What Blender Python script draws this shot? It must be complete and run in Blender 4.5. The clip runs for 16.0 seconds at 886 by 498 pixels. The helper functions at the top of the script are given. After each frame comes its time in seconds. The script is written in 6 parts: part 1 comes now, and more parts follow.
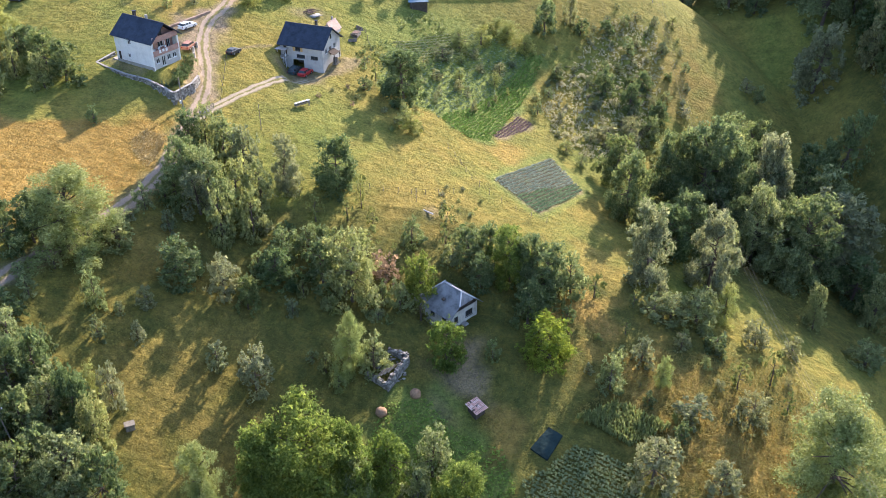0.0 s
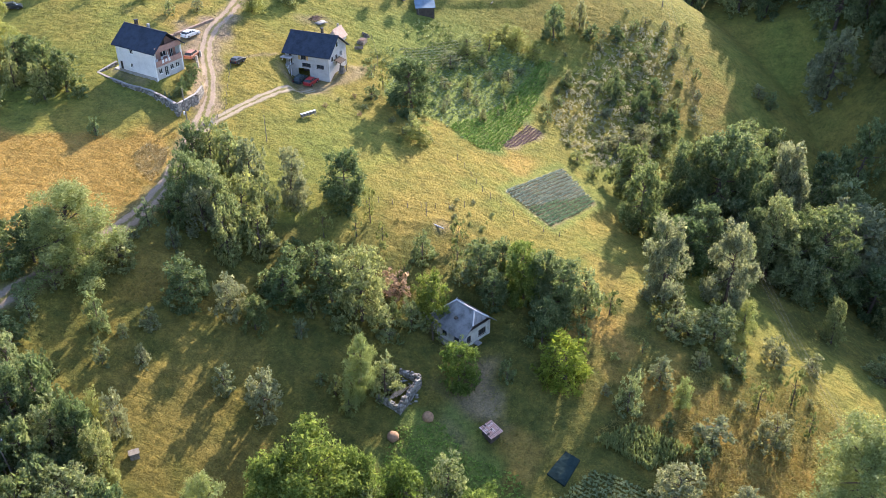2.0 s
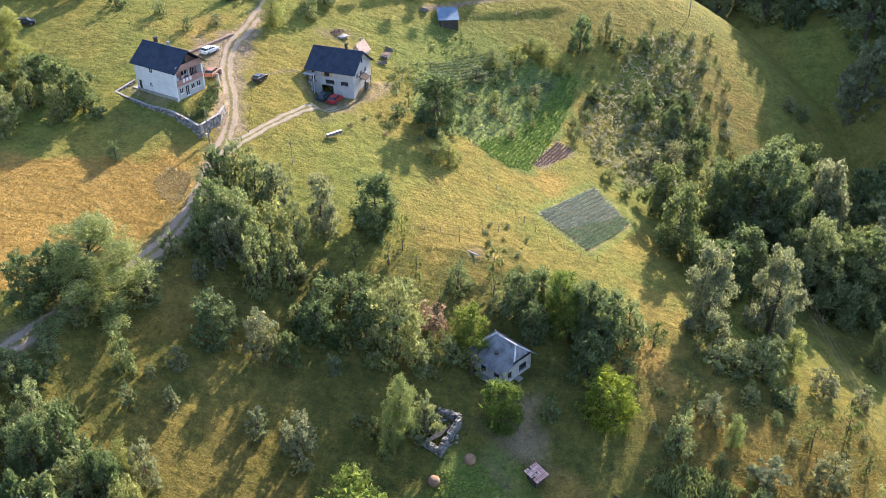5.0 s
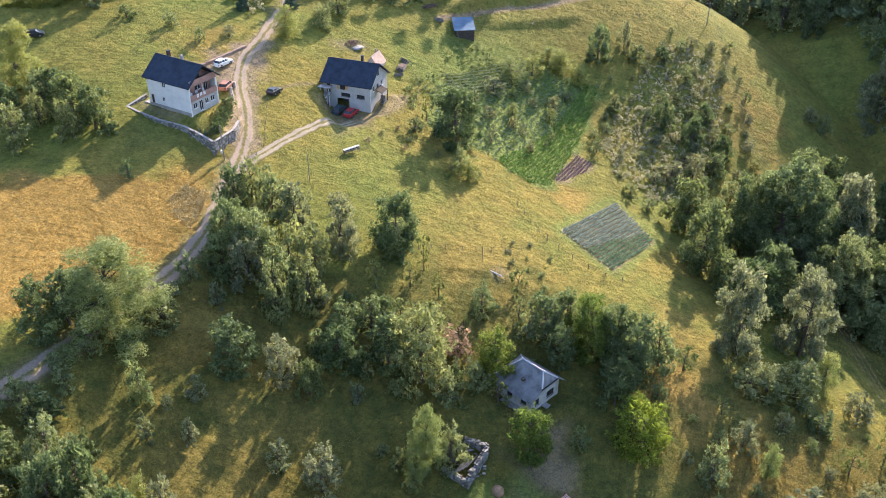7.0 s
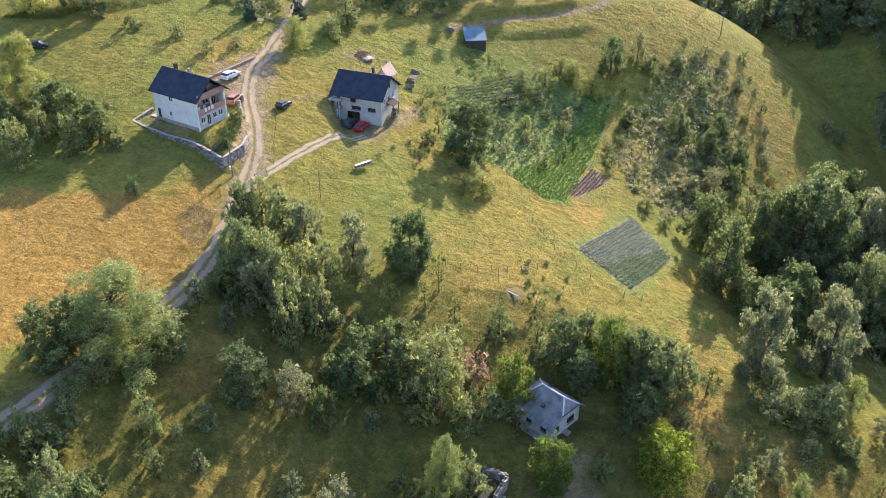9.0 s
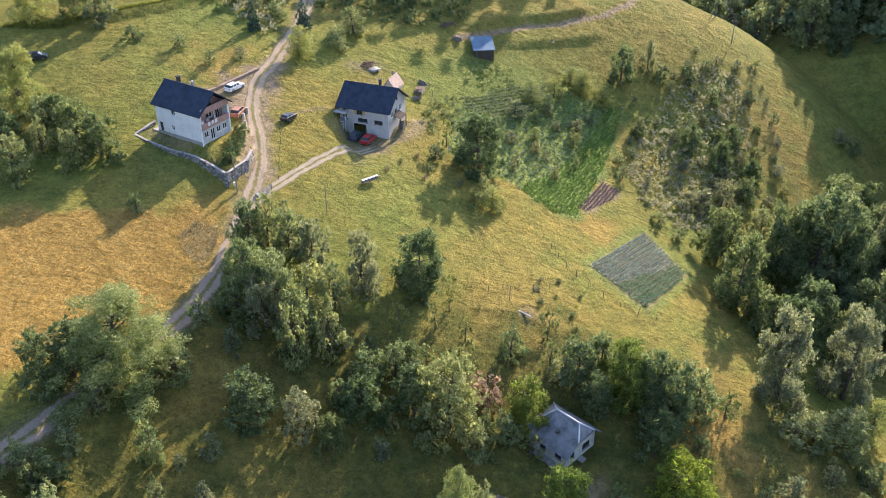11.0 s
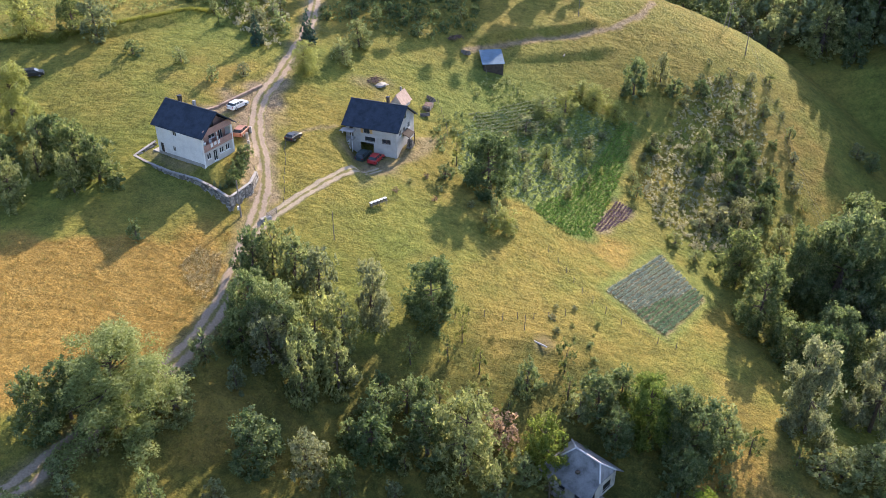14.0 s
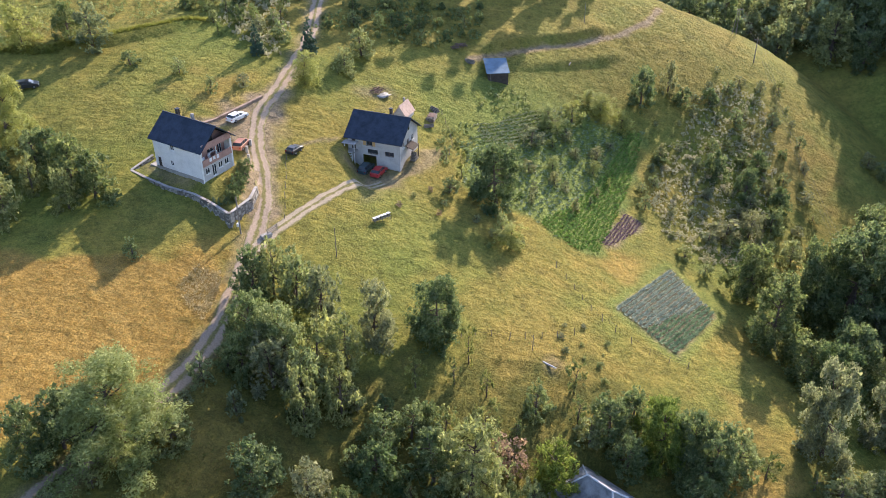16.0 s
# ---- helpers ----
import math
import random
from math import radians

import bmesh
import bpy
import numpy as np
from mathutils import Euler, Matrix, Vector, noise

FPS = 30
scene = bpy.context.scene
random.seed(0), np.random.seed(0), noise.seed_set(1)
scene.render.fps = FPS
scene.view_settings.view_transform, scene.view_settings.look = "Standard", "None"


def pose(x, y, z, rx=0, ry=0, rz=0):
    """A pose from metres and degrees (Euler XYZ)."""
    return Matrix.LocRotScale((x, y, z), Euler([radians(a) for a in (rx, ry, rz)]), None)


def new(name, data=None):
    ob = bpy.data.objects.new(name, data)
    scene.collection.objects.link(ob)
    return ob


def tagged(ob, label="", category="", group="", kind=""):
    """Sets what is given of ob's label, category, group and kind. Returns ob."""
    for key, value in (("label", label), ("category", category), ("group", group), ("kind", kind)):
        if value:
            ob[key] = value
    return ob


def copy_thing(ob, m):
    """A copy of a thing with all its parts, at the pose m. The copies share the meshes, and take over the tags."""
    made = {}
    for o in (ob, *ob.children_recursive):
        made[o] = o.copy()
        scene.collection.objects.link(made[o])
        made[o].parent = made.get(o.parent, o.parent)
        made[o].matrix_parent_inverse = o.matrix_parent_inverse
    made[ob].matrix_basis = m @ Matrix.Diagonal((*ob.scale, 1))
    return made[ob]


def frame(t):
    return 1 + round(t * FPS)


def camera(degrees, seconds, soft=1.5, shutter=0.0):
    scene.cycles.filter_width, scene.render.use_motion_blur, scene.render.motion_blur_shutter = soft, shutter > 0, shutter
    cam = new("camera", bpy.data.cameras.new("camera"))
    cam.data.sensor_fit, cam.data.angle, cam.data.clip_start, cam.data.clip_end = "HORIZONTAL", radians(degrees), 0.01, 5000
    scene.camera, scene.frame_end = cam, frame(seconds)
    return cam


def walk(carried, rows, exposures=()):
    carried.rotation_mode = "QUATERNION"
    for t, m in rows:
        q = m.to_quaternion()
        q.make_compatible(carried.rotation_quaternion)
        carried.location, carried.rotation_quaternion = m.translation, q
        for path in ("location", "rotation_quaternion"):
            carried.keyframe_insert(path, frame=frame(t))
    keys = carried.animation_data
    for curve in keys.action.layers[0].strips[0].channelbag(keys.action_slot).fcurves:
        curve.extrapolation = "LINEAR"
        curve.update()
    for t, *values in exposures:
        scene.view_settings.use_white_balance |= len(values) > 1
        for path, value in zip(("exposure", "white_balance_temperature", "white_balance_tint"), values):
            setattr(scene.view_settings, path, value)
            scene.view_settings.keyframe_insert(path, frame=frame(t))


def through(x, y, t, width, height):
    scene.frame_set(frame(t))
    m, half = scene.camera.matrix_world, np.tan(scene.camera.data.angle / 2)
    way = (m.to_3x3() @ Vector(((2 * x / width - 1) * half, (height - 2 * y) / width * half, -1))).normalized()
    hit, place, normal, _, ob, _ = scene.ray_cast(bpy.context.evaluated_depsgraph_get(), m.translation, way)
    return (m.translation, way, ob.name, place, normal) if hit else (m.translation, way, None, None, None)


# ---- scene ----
cam = camera(52.2, 16.0, soft=0.78)
PATH = [
    (0.0, 0.03, 0.01, 94.97, -0.00, 0.00, -0.01),
    (0.5, -0.36, 1.28, 95.11, -0.03, -0.04, 0.02),
    (1.0, -0.79, 2.56, 95.19, -0.04, -0.07, 0.05),
    (1.5, -1.32, 3.84, 95.24, -0.03, -0.09, 0.07),
    (2.0, -1.98, 5.15, 95.31, -0.03, -0.12, 0.10),
    (2.5, -2.77, 6.48, 95.40, -0.02, -0.14, 0.13),
    (3.0, -3.69, 7.83, 95.51, -0.02, -0.17, 0.16),
    (3.5, -4.69, 9.20, 95.64, -0.03, -0.19, 0.19),
    (4.0, -5.76, 10.58, 95.77, -0.04, -0.21, 0.21),
    (4.5, -6.84, 11.96, 95.91, -0.05, -0.22, 0.23),
    (5.0, -7.92, 13.34, 96.04, -0.06, -0.23, 0.25),
    (5.5, -8.95, 14.71, 96.15, -0.07, -0.22, 0.26),
    (6.0, -9.93, 16.06, 96.24, -0.07, -0.21, 0.27),
    (6.5, -10.82, 17.39, 96.30, -0.08, -0.18, 0.27),
    (7.0, -11.62, 18.70, 96.35, -0.08, -0.15, 0.26),
    (7.5, -12.34, 19.99, 96.38, -0.08, -0.12, 0.26),
    (8.0, -12.97, 21.25, 96.40, -0.08, -0.08, 0.25),
    (8.5, -13.52, 22.49, 96.42, -0.07, -0.04, 0.23),
    (9.0, -14.01, 23.71, 96.43, -0.07, 0.00, 0.22),
    (9.5, -14.44, 24.90, 96.45, -0.07, 0.04, 0.21),
    (10.0, -14.84, 26.08, 96.49, -0.06, 0.07, 0.20),
    (10.5, -15.22, 27.25, 96.54, -0.07, 0.09, 0.20),
    (11.0, -15.58, 28.41, 96.60, -0.07, 0.10, 0.19),
    (11.5, -15.93, 29.55, 96.68, -0.08, 0.12, 0.19),
    (12.0, -16.28, 30.70, 96.77, -0.09, 0.12, 0.19),
    (12.5, -16.62, 31.84, 96.85, -0.10, 0.13, 0.20),
    (13.0, -16.95, 32.98, 96.93, -0.11, 0.13, 0.20),
    (13.5, -17.25, 34.11, 96.99, -0.12, 0.14, 0.20),
    (14.0, -17.53, 35.25, 97.02, -0.12, 0.16, 0.21),
    (14.5, -17.77, 36.39, 97.03, -0.12, 0.18, 0.21),
    (15.0, -17.96, 37.53, 97.01, -0.11, 0.21, 0.22),
    (15.5, -18.12, 38.68, 96.99, -0.10, 0.23, 0.25),
    (16.0, -18.28, 39.84, 97.00, -0.10, 0.25, 0.29),
]
TILT = -32.5
walk(cam, [(t, pose(x, y, z) @ pose(0, 0, 0, TILT) @ pose(0, 0, 0, 90 + pitch, roll, yaw)) for t, x, y, z, yaw, pitch, roll in PATH],
     [(0.0, 1.99, 6250, 20), (16.0, 1.66, 6350, 20)])

# ---- light: a low morning sun ahead and to the right, clear sky ----
SUN_UP, SUN_ROUND = 25.0, 26.0
world = bpy.data.worlds.new("sky")
scene.world = world
world.use_nodes = True
sky = world.node_tree.nodes.new("ShaderNodeTexSky")
sky.sky_type, sky.sun_disc = "NISHITA", False
sky.sun_elevation, sky.sun_rotation = radians(SUN_UP), radians(SUN_ROUND)
sky.dust_density, sky.ozone_density = 1.0, 2.0
world.node_tree.nodes["Background"].inputs["Strength"].default_value = 0.15
world.node_tree.links.new(sky.outputs[0], world.node_tree.nodes["Background"].inputs["Color"])
sun = new("sun", bpy.data.lights.new("sun", "SUN"))
sun.data.energy, sun.data.angle, sun.data.color = 3.85, radians(0.53), (1.0, 0.87, 0.68)
sun.matrix_world = pose(0, 0, 300, 90 - SUN_UP, 0, 180 - SUN_ROUND)


# ---- materials ----
def rgb(r, g, b):
    return (r, g, b, 1.0)


class Mat:
    """A node material with a Principled shader and a few shortcuts."""

    def __init__(self, name, rough=0.8, metal=0.0, spec=0.3):
        self.m = bpy.data.materials.new(name)
        self.m.use_nodes = True
        self.t = self.m.node_tree
        self.b = self.t.nodes["Principled BSDF"]
        self.b.inputs["Roughness"].default_value = rough
        self.b.inputs["Metallic"].default_value = metal
        self.b.inputs["Specular IOR Level"].default_value = spec

    def node(self, kind, **props):
        n = self.t.nodes.new(kind)
        for k, v in props.items():
            n.inputs[k].default_value = v
        return n

    def link(self, a, b):
        self.t.links.new(a, b)

    def coords(self):
        return self.t.nodes.new("ShaderNodeTexCoord").outputs["Object"]

    def place(self):
        return self.t.nodes.new("ShaderNodeNewGeometry").outputs["Position"]

    def noise(self, vec, scale, detail=4.0, rough=0.6):
        n = self.node("ShaderNodeTexNoise", Scale=scale, Detail=detail, Roughness=rough)
        self.link(vec, n.inputs["Vector"])
        return n.outputs["Fac"]

    def ramp(self, fac, stops):
        r = self.t.nodes.new("ShaderNodeValToRGB")
        e = r.color_ramp.elements
        while len(e) < len(stops):
            e.new(0.5)
        for i, (p, c) in enumerate(stops):
            e[i].position, e[i].color = p, rgb(*c) if len(c) == 3 else c
        self.link(fac, r.inputs["Fac"])
        return r.outputs["Color"]

    def mix(self, fac, a, b, blend="MIX"):
        n = self.t.nodes.new("ShaderNodeMix")
        n.data_type, n.blend_type = "RGBA", blend
        for val, sock in ((fac, n.inputs[0]), (a, n.inputs[6]), (b, n.inputs[7])):
            if isinstance(val, (int, float)):
                sock.default_value = val
            elif isinstance(val, tuple):
                sock.default_value = rgb(*val)
            else:
                self.link(val, sock)
        return n.outputs[2]

    def maths(self, op, a, b=0.0):
        n = self.t.nodes.new("ShaderNodeMath")
        n.operation = op
        for val, sock in ((a, n.inputs[0]), (b, n.inputs[1])):
            if isinstance(val, (int, float)):
                sock.default_value = val
            else:
                self.link(val, sock)
        return n.outputs[0]

    def base(self, col):
        if isinstance(col, tuple):
            self.b.inputs["Base Color"].default_value = rgb(*col)
        else:
            self.link(col, self.b.inputs["Base Color"])

    def bump(self, fac, strength=0.5, dist=0.05):
        n = self.node("ShaderNodeBump", Strength=strength, Distance=dist)
        self.link(fac, n.inputs["Height"])
        self.link(n.outputs[0], self.b.inputs["Normal"])


def worn(name, colour, spread=0.15, scale=1.5, rough=0.8, metal=0.0, fine=18.0, bump=0.3, spec=0.3, dirt=None):
    """A plain surface with stains at one scale and grain at another."""
    m = Mat(name, rough, metal, spec)
    p = m.coords()
    big = m.noise(p, scale, 5.0, 0.65)
    small = m.noise(p, fine, 3.0, 0.6)
    lo = tuple(c * (1 - spread * 1.6) for c in colour) if dirt is None else dirt
    hi = tuple(min(1.0, c * (1 + spread)) for c in colour)
    col = m.ramp(big, [(0.30, lo), (0.5, colour), (0.72, hi)])
    col = m.mix(0.35, col, m.ramp(small, [(0.3, (0.35, 0.35, 0.35)), (0.7, (1, 1, 1))]), "MULTIPLY")
    m.base(col)
    m.bump(small, bump, 0.02)
    return m.m


def leafy(name, dark, light, tip=None, through=0.58):
    """Leaves: each leaf its own tint, light comes through them."""
    m = Mat(name, 0.7, 0.0, 0.12)
    geo = m.t.nodes.new("ShaderNodeNewGeometry")
    oi = m.t.nodes.new("ShaderNodeObjectInfo")
    col = m.ramp(geo.outputs["Random Per Island"], [(0.0, tuple(0.75 * a + 0.25 * b for a, b in zip(dark, light))), (0.55, light), (1.0, tuple(0.85 * a + 0.15 * b for a, b in zip(tip or light, light)))])
    tone = m.ramp(oi.outputs["Random"], [(0.0, (0.72, 0.80, 0.72)), (0.5, (1, 1, 1)), (1.0, (1.12, 1.04, 0.86))])
    col = m.mix(1.0, col, tone, "MULTIPLY")
    clump = m.ramp(m.noise(m.place(), 0.55, 3, 0.6), [(0.30, (0.74, 0.82, 0.80)), (0.5, (1, 1, 1)), (0.72, (1.20, 1.15, 1.0))])
    col = m.mix(1.0, col, clump, "MULTIPLY")
    m.base(col)
    tr = m.node("ShaderNodeBsdfTranslucent")
    warm = m.mix(1.0, col, (1.12, 1.15, 0.86), "MULTIPLY")
    m.link(warm, tr.inputs["Color"])
    mx = m.node("ShaderNodeMixShader", Fac=through)
    m.link(m.b.outputs[0], mx.inputs[1])
    m.link(tr.outputs[0], mx.inputs[2])
    m.link(mx.outputs[0], m.t.nodes["Material Output"].inputs["Surface"])
    return m.m


LEAF = {
    "a": leafy("ash_green_leaves", (0.118, 0.147, 0.077), (0.236, 0.271, 0.134), (0.412, 0.429, 0.255)),
    "d": leafy("dark_green_leaves", (0.069, 0.103, 0.054), (0.143, 0.188, 0.090), (0.268, 0.305, 0.171)),
    "b": leafy("fresh_green_leaves", (0.075, 0.112, 0.030), (0.158, 0.212, 0.054), (0.27, 0.325, 0.105)),
    "w": leafy("willow_leaves", (0.163, 0.191, 0.075), (0.279, 0.309, 0.121), (0.403, 0.437, 0.202), 0.5),
    "s": leafy("silver_green_leaves", (0.125, 0.147, 0.094), (0.235, 0.253, 0.159), (0.379, 0.377, 0.249)),
    "y": leafy("yellow_green_leaves", (0.092, 0.143, 0.026), (0.174, 0.234, 0.042), (0.280, 0.335, 0.080)),
    "r": leafy("withered_red_leaves", (0.174, 0.131, 0.112), (0.323, 0.218, 0.188), (0.460, 0.348, 0.299)),
    "g": leafy("sparse_green_leaves", (0.104, 0.132, 0.061), (0.209, 0.236, 0.099), (0.327, 0.348, 0.169)),
    # distant woods: haze and shade put into the leaf colour, bluer and flatter
    "far": leafy("hazy_wood_leaves", (0.119, 0.165, 0.111), (0.167, 0.218, 0.140), (0.221, 0.272, 0.176), 0.4),
    "t": leafy("dry_thicket_leaves", (0.215, 0.223, 0.188), (0.360, 0.358, 0.304), (0.539, 0.508, 0.438), 0.6),
    "c": leafy("spruce_needles", (0.044, 0.077, 0.059), (0.077, 0.127, 0.088), (0.124, 0.186, 0.132), 0.2),
}
BARK = worn("bark", (0.11, 0.085, 0.065), 0.3, 3.0, 0.95)
WOOD = worn("weathered_wood", (0.21, 0.185, 0.155), 0.3, 2.0, 0.9)
DIRT = worn("packed_earth", (0.33, 0.25, 0.17), 0.2, 0.6, 0.95)

# ---- the lie of the land ----
GX, GY, REACH = range(-120, 161, 40), range(40, 321, 40), 42.0
HILL_BASE = (2.5, -27.9, 6.3)
HILL_ROWS = (
    (0.6, 3.4, -3.4, -7.0, -0.5, 0.2, 1.0, 1.8),
    (-1.2, 7.9, 3.2, -0.7, 6.0, 1.4, 0.0, 1.5),
    (-6.3, -2.5, 0.8, 1.9, 5.0, 2.9, 0.4, -0.1),
    (-4.5, -7.1, 1.5, 2.6, -3.8, 4.3, 7.0, 0.6),
    (0.7, 1.9, 7.8, 5.5, -6.3, 5.2, 12.3, 1.1),
    (2.3, 4.0, -1.6, -3.0, -1.1, 5.6, 6.3, -2.3),
    (1.6, 1.8, -4.3, -2.4, 3.9, 2.3, -2.0, -4.3),
    (0.8, 1.4, 0.4, 1.8, 2.5, -1.3, -3.6, -2.8),
)


def smooth(a, b, v):
    u = np.clip((v - a) / (b - a), 0, 1)
    return u * u * (3 - 2 * u)


def inside(poly, x, y):
    """Signed distance (metres, inside positive) to a closed polygon, for arrays."""
    x, y = np.asarray(x, float), np.asarray(y, float)
    best, odd = np.full(x.shape, 1e9), np.zeros(x.shape, bool)
    for (ax, ay), (bx, by) in zip(poly, poly[1:] + poly[:1]):
        ex, ey = bx - ax, by - ay
        u = np.clip(((x - ax) * ex + (y - ay) * ey) / (ex * ex + ey * ey), 0, 1)
        best = np.minimum(best, np.hypot(x - ax - u * ex, y - ay - u * ey))
        hit = ((ay > y) != (by > y)) & (x < ex * (y - ay) / (ey if ey else 1e-9) + ax)
        odd ^= hit
    return np.where(odd, best, -best)


def along(line, x, y):
    """Distance (metres) to an open line of points, for arrays."""
    x, y = np.asarray(x, float), np.asarray(y, float)
    best = np.full(x.shape, 1e9)
    for (ax, ay), (bx, by) in zip(line, line[1:]):
        ex, ey = bx - ax, by - ay
        u = np.clip(((x - ax) * ex + (y - ay) * ey) / (ex * ex + ey * ey), 0, 1)
        best = np.minimum(best, np.hypot(x - ax - u * ex, y - ay - u * ey))
    return best


HILLTOP = [(-400, 360), (-60, 300), (0, 287), (34, 271), (42, 267), (57, 268), (66, 271), (80, 268), (96, 262), (140, 250), (140, -400), (-400, -400)]


ACROSS = [(104, 130), (99, 190), (97, 215), (97, 236), (91, 251), (84, 266), (73, 285), (50, 303), (38, 330), (38, 900), (800, 900), (800, 130)]


def hills(x, y):
    """Height of the natural slope."""
    x, y = np.asarray(x, float), np.asarray(y, float)
    cx, cy = np.clip(x, -220, 260), np.clip(y, -60, 420)
    z = HILL_BASE[0] + HILL_BASE[1] * cx / 100 + HILL_BASE[2] * (cy - 150) / 100
    for a, row in zip(GX, HILL_ROWS):
        for b, wgt in zip(GY, row):
            z = z + wgt * np.exp(-((x - a) ** 2 + (y - b) ** 2) / (2 * REACH * REACH))
    # the hill drops behind its crest, and wooded hills rise beyond the valley
    z = z - 0.42 * np.clip(-inside(HILLTOP, x, y) - 1.0, 0, 60) * smooth(222, 250, y)
    z = z + 1.25 * np.clip(inside(ACROSS, x, y), 0, 46)
    far = np.clip(np.hypot(x - 10, y - 160) - 330, 0, 2200)
    z = z + 0.22 * far * smooth(0, 300, far) * (0.6 + 0.4 * np.sin(x / 310 + 1.0) * np.cos(y / 270))
    return z


# levelled ground: outline, level (or level, slope in x, slope in y at the terrace corner), width of the bank round it
PADS = [
    ([(-67.6, 170.2), (-65.0, 167.9), (-60.9, 165.4), (-56.5, 163.9), (-53.5, 161.9), (-50.4, 159.0), (-48.6, 163.0), (-48.4, 168.0), (-50.4, 176.0), (-58.0, 181.5)], (28.7, -0.079, 0.037), 0.9),
    ([(-55.2, 164.6), (-64.1, 170.1), (-60.4, 176.5), (-51.0, 171.0)], 30.7, 2.0),
    ([(-33.6, 188.2), (-33.0, 184.5), (-25.5, 180.0), (-21.5, 190.5), (-31.0, 194.5)], 23.7, 1.6),
    ([(-33.0, 186.6), (-32.0, 180.0), (-30.4, 177.4), (-27.0, 178.3), (-24.6, 183.0), (-33.0, 186.8)], 22.6, 3.0),
    ([(-0.5, 117.5), (2.0, 114.8), (7.5, 120.0), (2.5, 125.0), (-3.0, 120.0)], 5.0, 3.0),
]


# grassy scarps: line, height of the step, how far the ground behind it stays raised
SCARPS = [
    ([(-12, 229.2), (-3.2, 234.0), (4.8, 238.4), (11.6, 241.3), (17.3, 244.7), (24.7, 249.5)], 1.3, 9.0),
    ([(-3, 226.5), (5, 230.5), (13, 233.8), (20, 237.0), (26, 241)], 0.8, 5.0),
    ([(-101, 201.3), (-90, 201.8), (-80, 206.0), (-70, 213.5), (-64, 220)], 1.2, 8.0),
    ([(-12, 140.5), (-5, 141.0), (2, 139.5), (8, 136.5)], 0.35, 5.0),
]


def scarp(line, x, y):
    """Signed distance (uphill positive) to a line, and how near it lies to the middle of the line."""
    best, sign, mid = np.full(x.shape, 1e9), np.zeros(x.shape), np.zeros(x.shape)
    n = len(line) - 1
    for k, ((ax, ay), (bx, by)) in enumerate(zip(line, line[1:])):
        ex, ey = bx - ax, by - ay
        u = np.clip(((x - ax) * ex + (y - ay) * ey) / (ex * ex + ey * ey), 0, 1)
        d = np.hypot(x - ax - u * ex, y - ay - u * ey)
        near = d < best
        best = np.where(near, d, best)
        sign = np.where(near, np.sign(ex * (y - ay) - ey * (x - ax)), sign)
        mid = np.where(near, (k + u) / n, mid)
    return best * sign, smooth(0.0, 0.16, mid) * smooth(1.0, 0.84, mid)


def height(x, y):
    x, y = np.asarray(x, float), np.asarray(y, float)
    z = hills(x, y)
    for line, rise, back in SCARPS:
        d, k = scarp(line, x, y)
        z = z + rise * k * smooth(-0.2, 1.1, d) * np.exp(-np.clip(d - 1.1, 0, None) / back)
    for poly, level, soft in PADS:
        k = smooth(-soft, 0.0, inside(poly, x, y))
        if isinstance(level, tuple):
            level = level[0] + level[1] * (np.asarray(x, float) + 50.3) + level[2] * (np.asarray(y, float) - 158.1)
        z = z * (1 - k) + level * k
    x, y = np.asarray(x, float), np.asarray(y, float)
    z = z + 0.10 * np.sin(x * 0.9 + 1.7 * np.sin(y * 0.37)) * np.cos(y * 0.8 + 1.3 * np.sin(x * 0.41))
    return z


def at(x, y):
    return float(height(np.array([x]), np.array([y]))[0])


# ---- tracks and fields in plan ----
MAIN = [(-45.8, 250), (-45.4, 234), (-45.3, 218.2), (-46.9, 208.0), (-48.7, 197.7), (-50.3, 191.2), (-50.4, 184.9), (-49.6, 179.4), (-47.9, 173.7), (-46.6, 166.7),
        (-46.4, 159.7), (-46.9, 153.7), (-47.4, 147.1), (-48.2, 140.2), (-49.4, 134.7), (-51.6, 128.5), (-54.2, 123.2), (-57.1, 118.0), (-60.0, 112.8),
        (-63.1, 106.8), (-67, 100), (-73, 90), (-80, 78)]
BRANCH = [(-46.2, 154.2), (-44.8, 157.6), (-43.0, 160.8), (-40.1, 165.6), (-35.3, 172.6), (-31.9, 176.6), (-28.4, 179.6)]
DRIVE = [(-49.9, 194.5), (-53.6, 188.6), (-57.5, 184.0), (-62, 180)]
UPPER = [(-12, 227.6), (-3.2, 232.5), (4.8, 236.9), (11.6, 239.8), (17.3, 243.2), (24.7, 248.0), (32.4, 255.6), (37, 264)]
GOLD = [(-110, 143), (-80.1, 146.0), (-63.1, 149.3), (-55.7, 152.0), (-49.2, 153.6), (-49.4, 146.9), (-50.2, 140.6), (-53.0, 131.3), (-56.2, 125.1), (-62, 117.7), (-71, 112.7), (-110, 112)]
STRAW = [(-55.8, 145.0), (-53.5, 149.1), (-49.6, 148.6), (-49.8, 141.2), (-50.6, 138.3), (-53.4, 141.0)]
CABBAGE = [(10.3, 160.1), (23.8, 178.4), (29.5, 166.6), (18.8, 150.8)]
GARDEN = [(-10.4, 205.2), (8.4, 220.2), (20.7, 218.4), (25.9, 219.4), (22.3, 207.8), (15.2, 189.3), (9.8, 175.8), (4.5, 174.8), (-3.1, 181.3), (-14.3, 184.8), (-14.2, 196.8)]
SOIL = [(17.4, 192.2), (20.6, 191.2), (18.7, 186.7), (11.9, 178.6), (11.0, 180.0)]
ROUGH = [(-130, 100), (-66, 101), (-52, 121), (-46, 132), (-30, 135), (-14, 141), (2, 143), (14, 134), (30, 134), (46, 126), (66, 118), (64, 40), (-130, 40)]
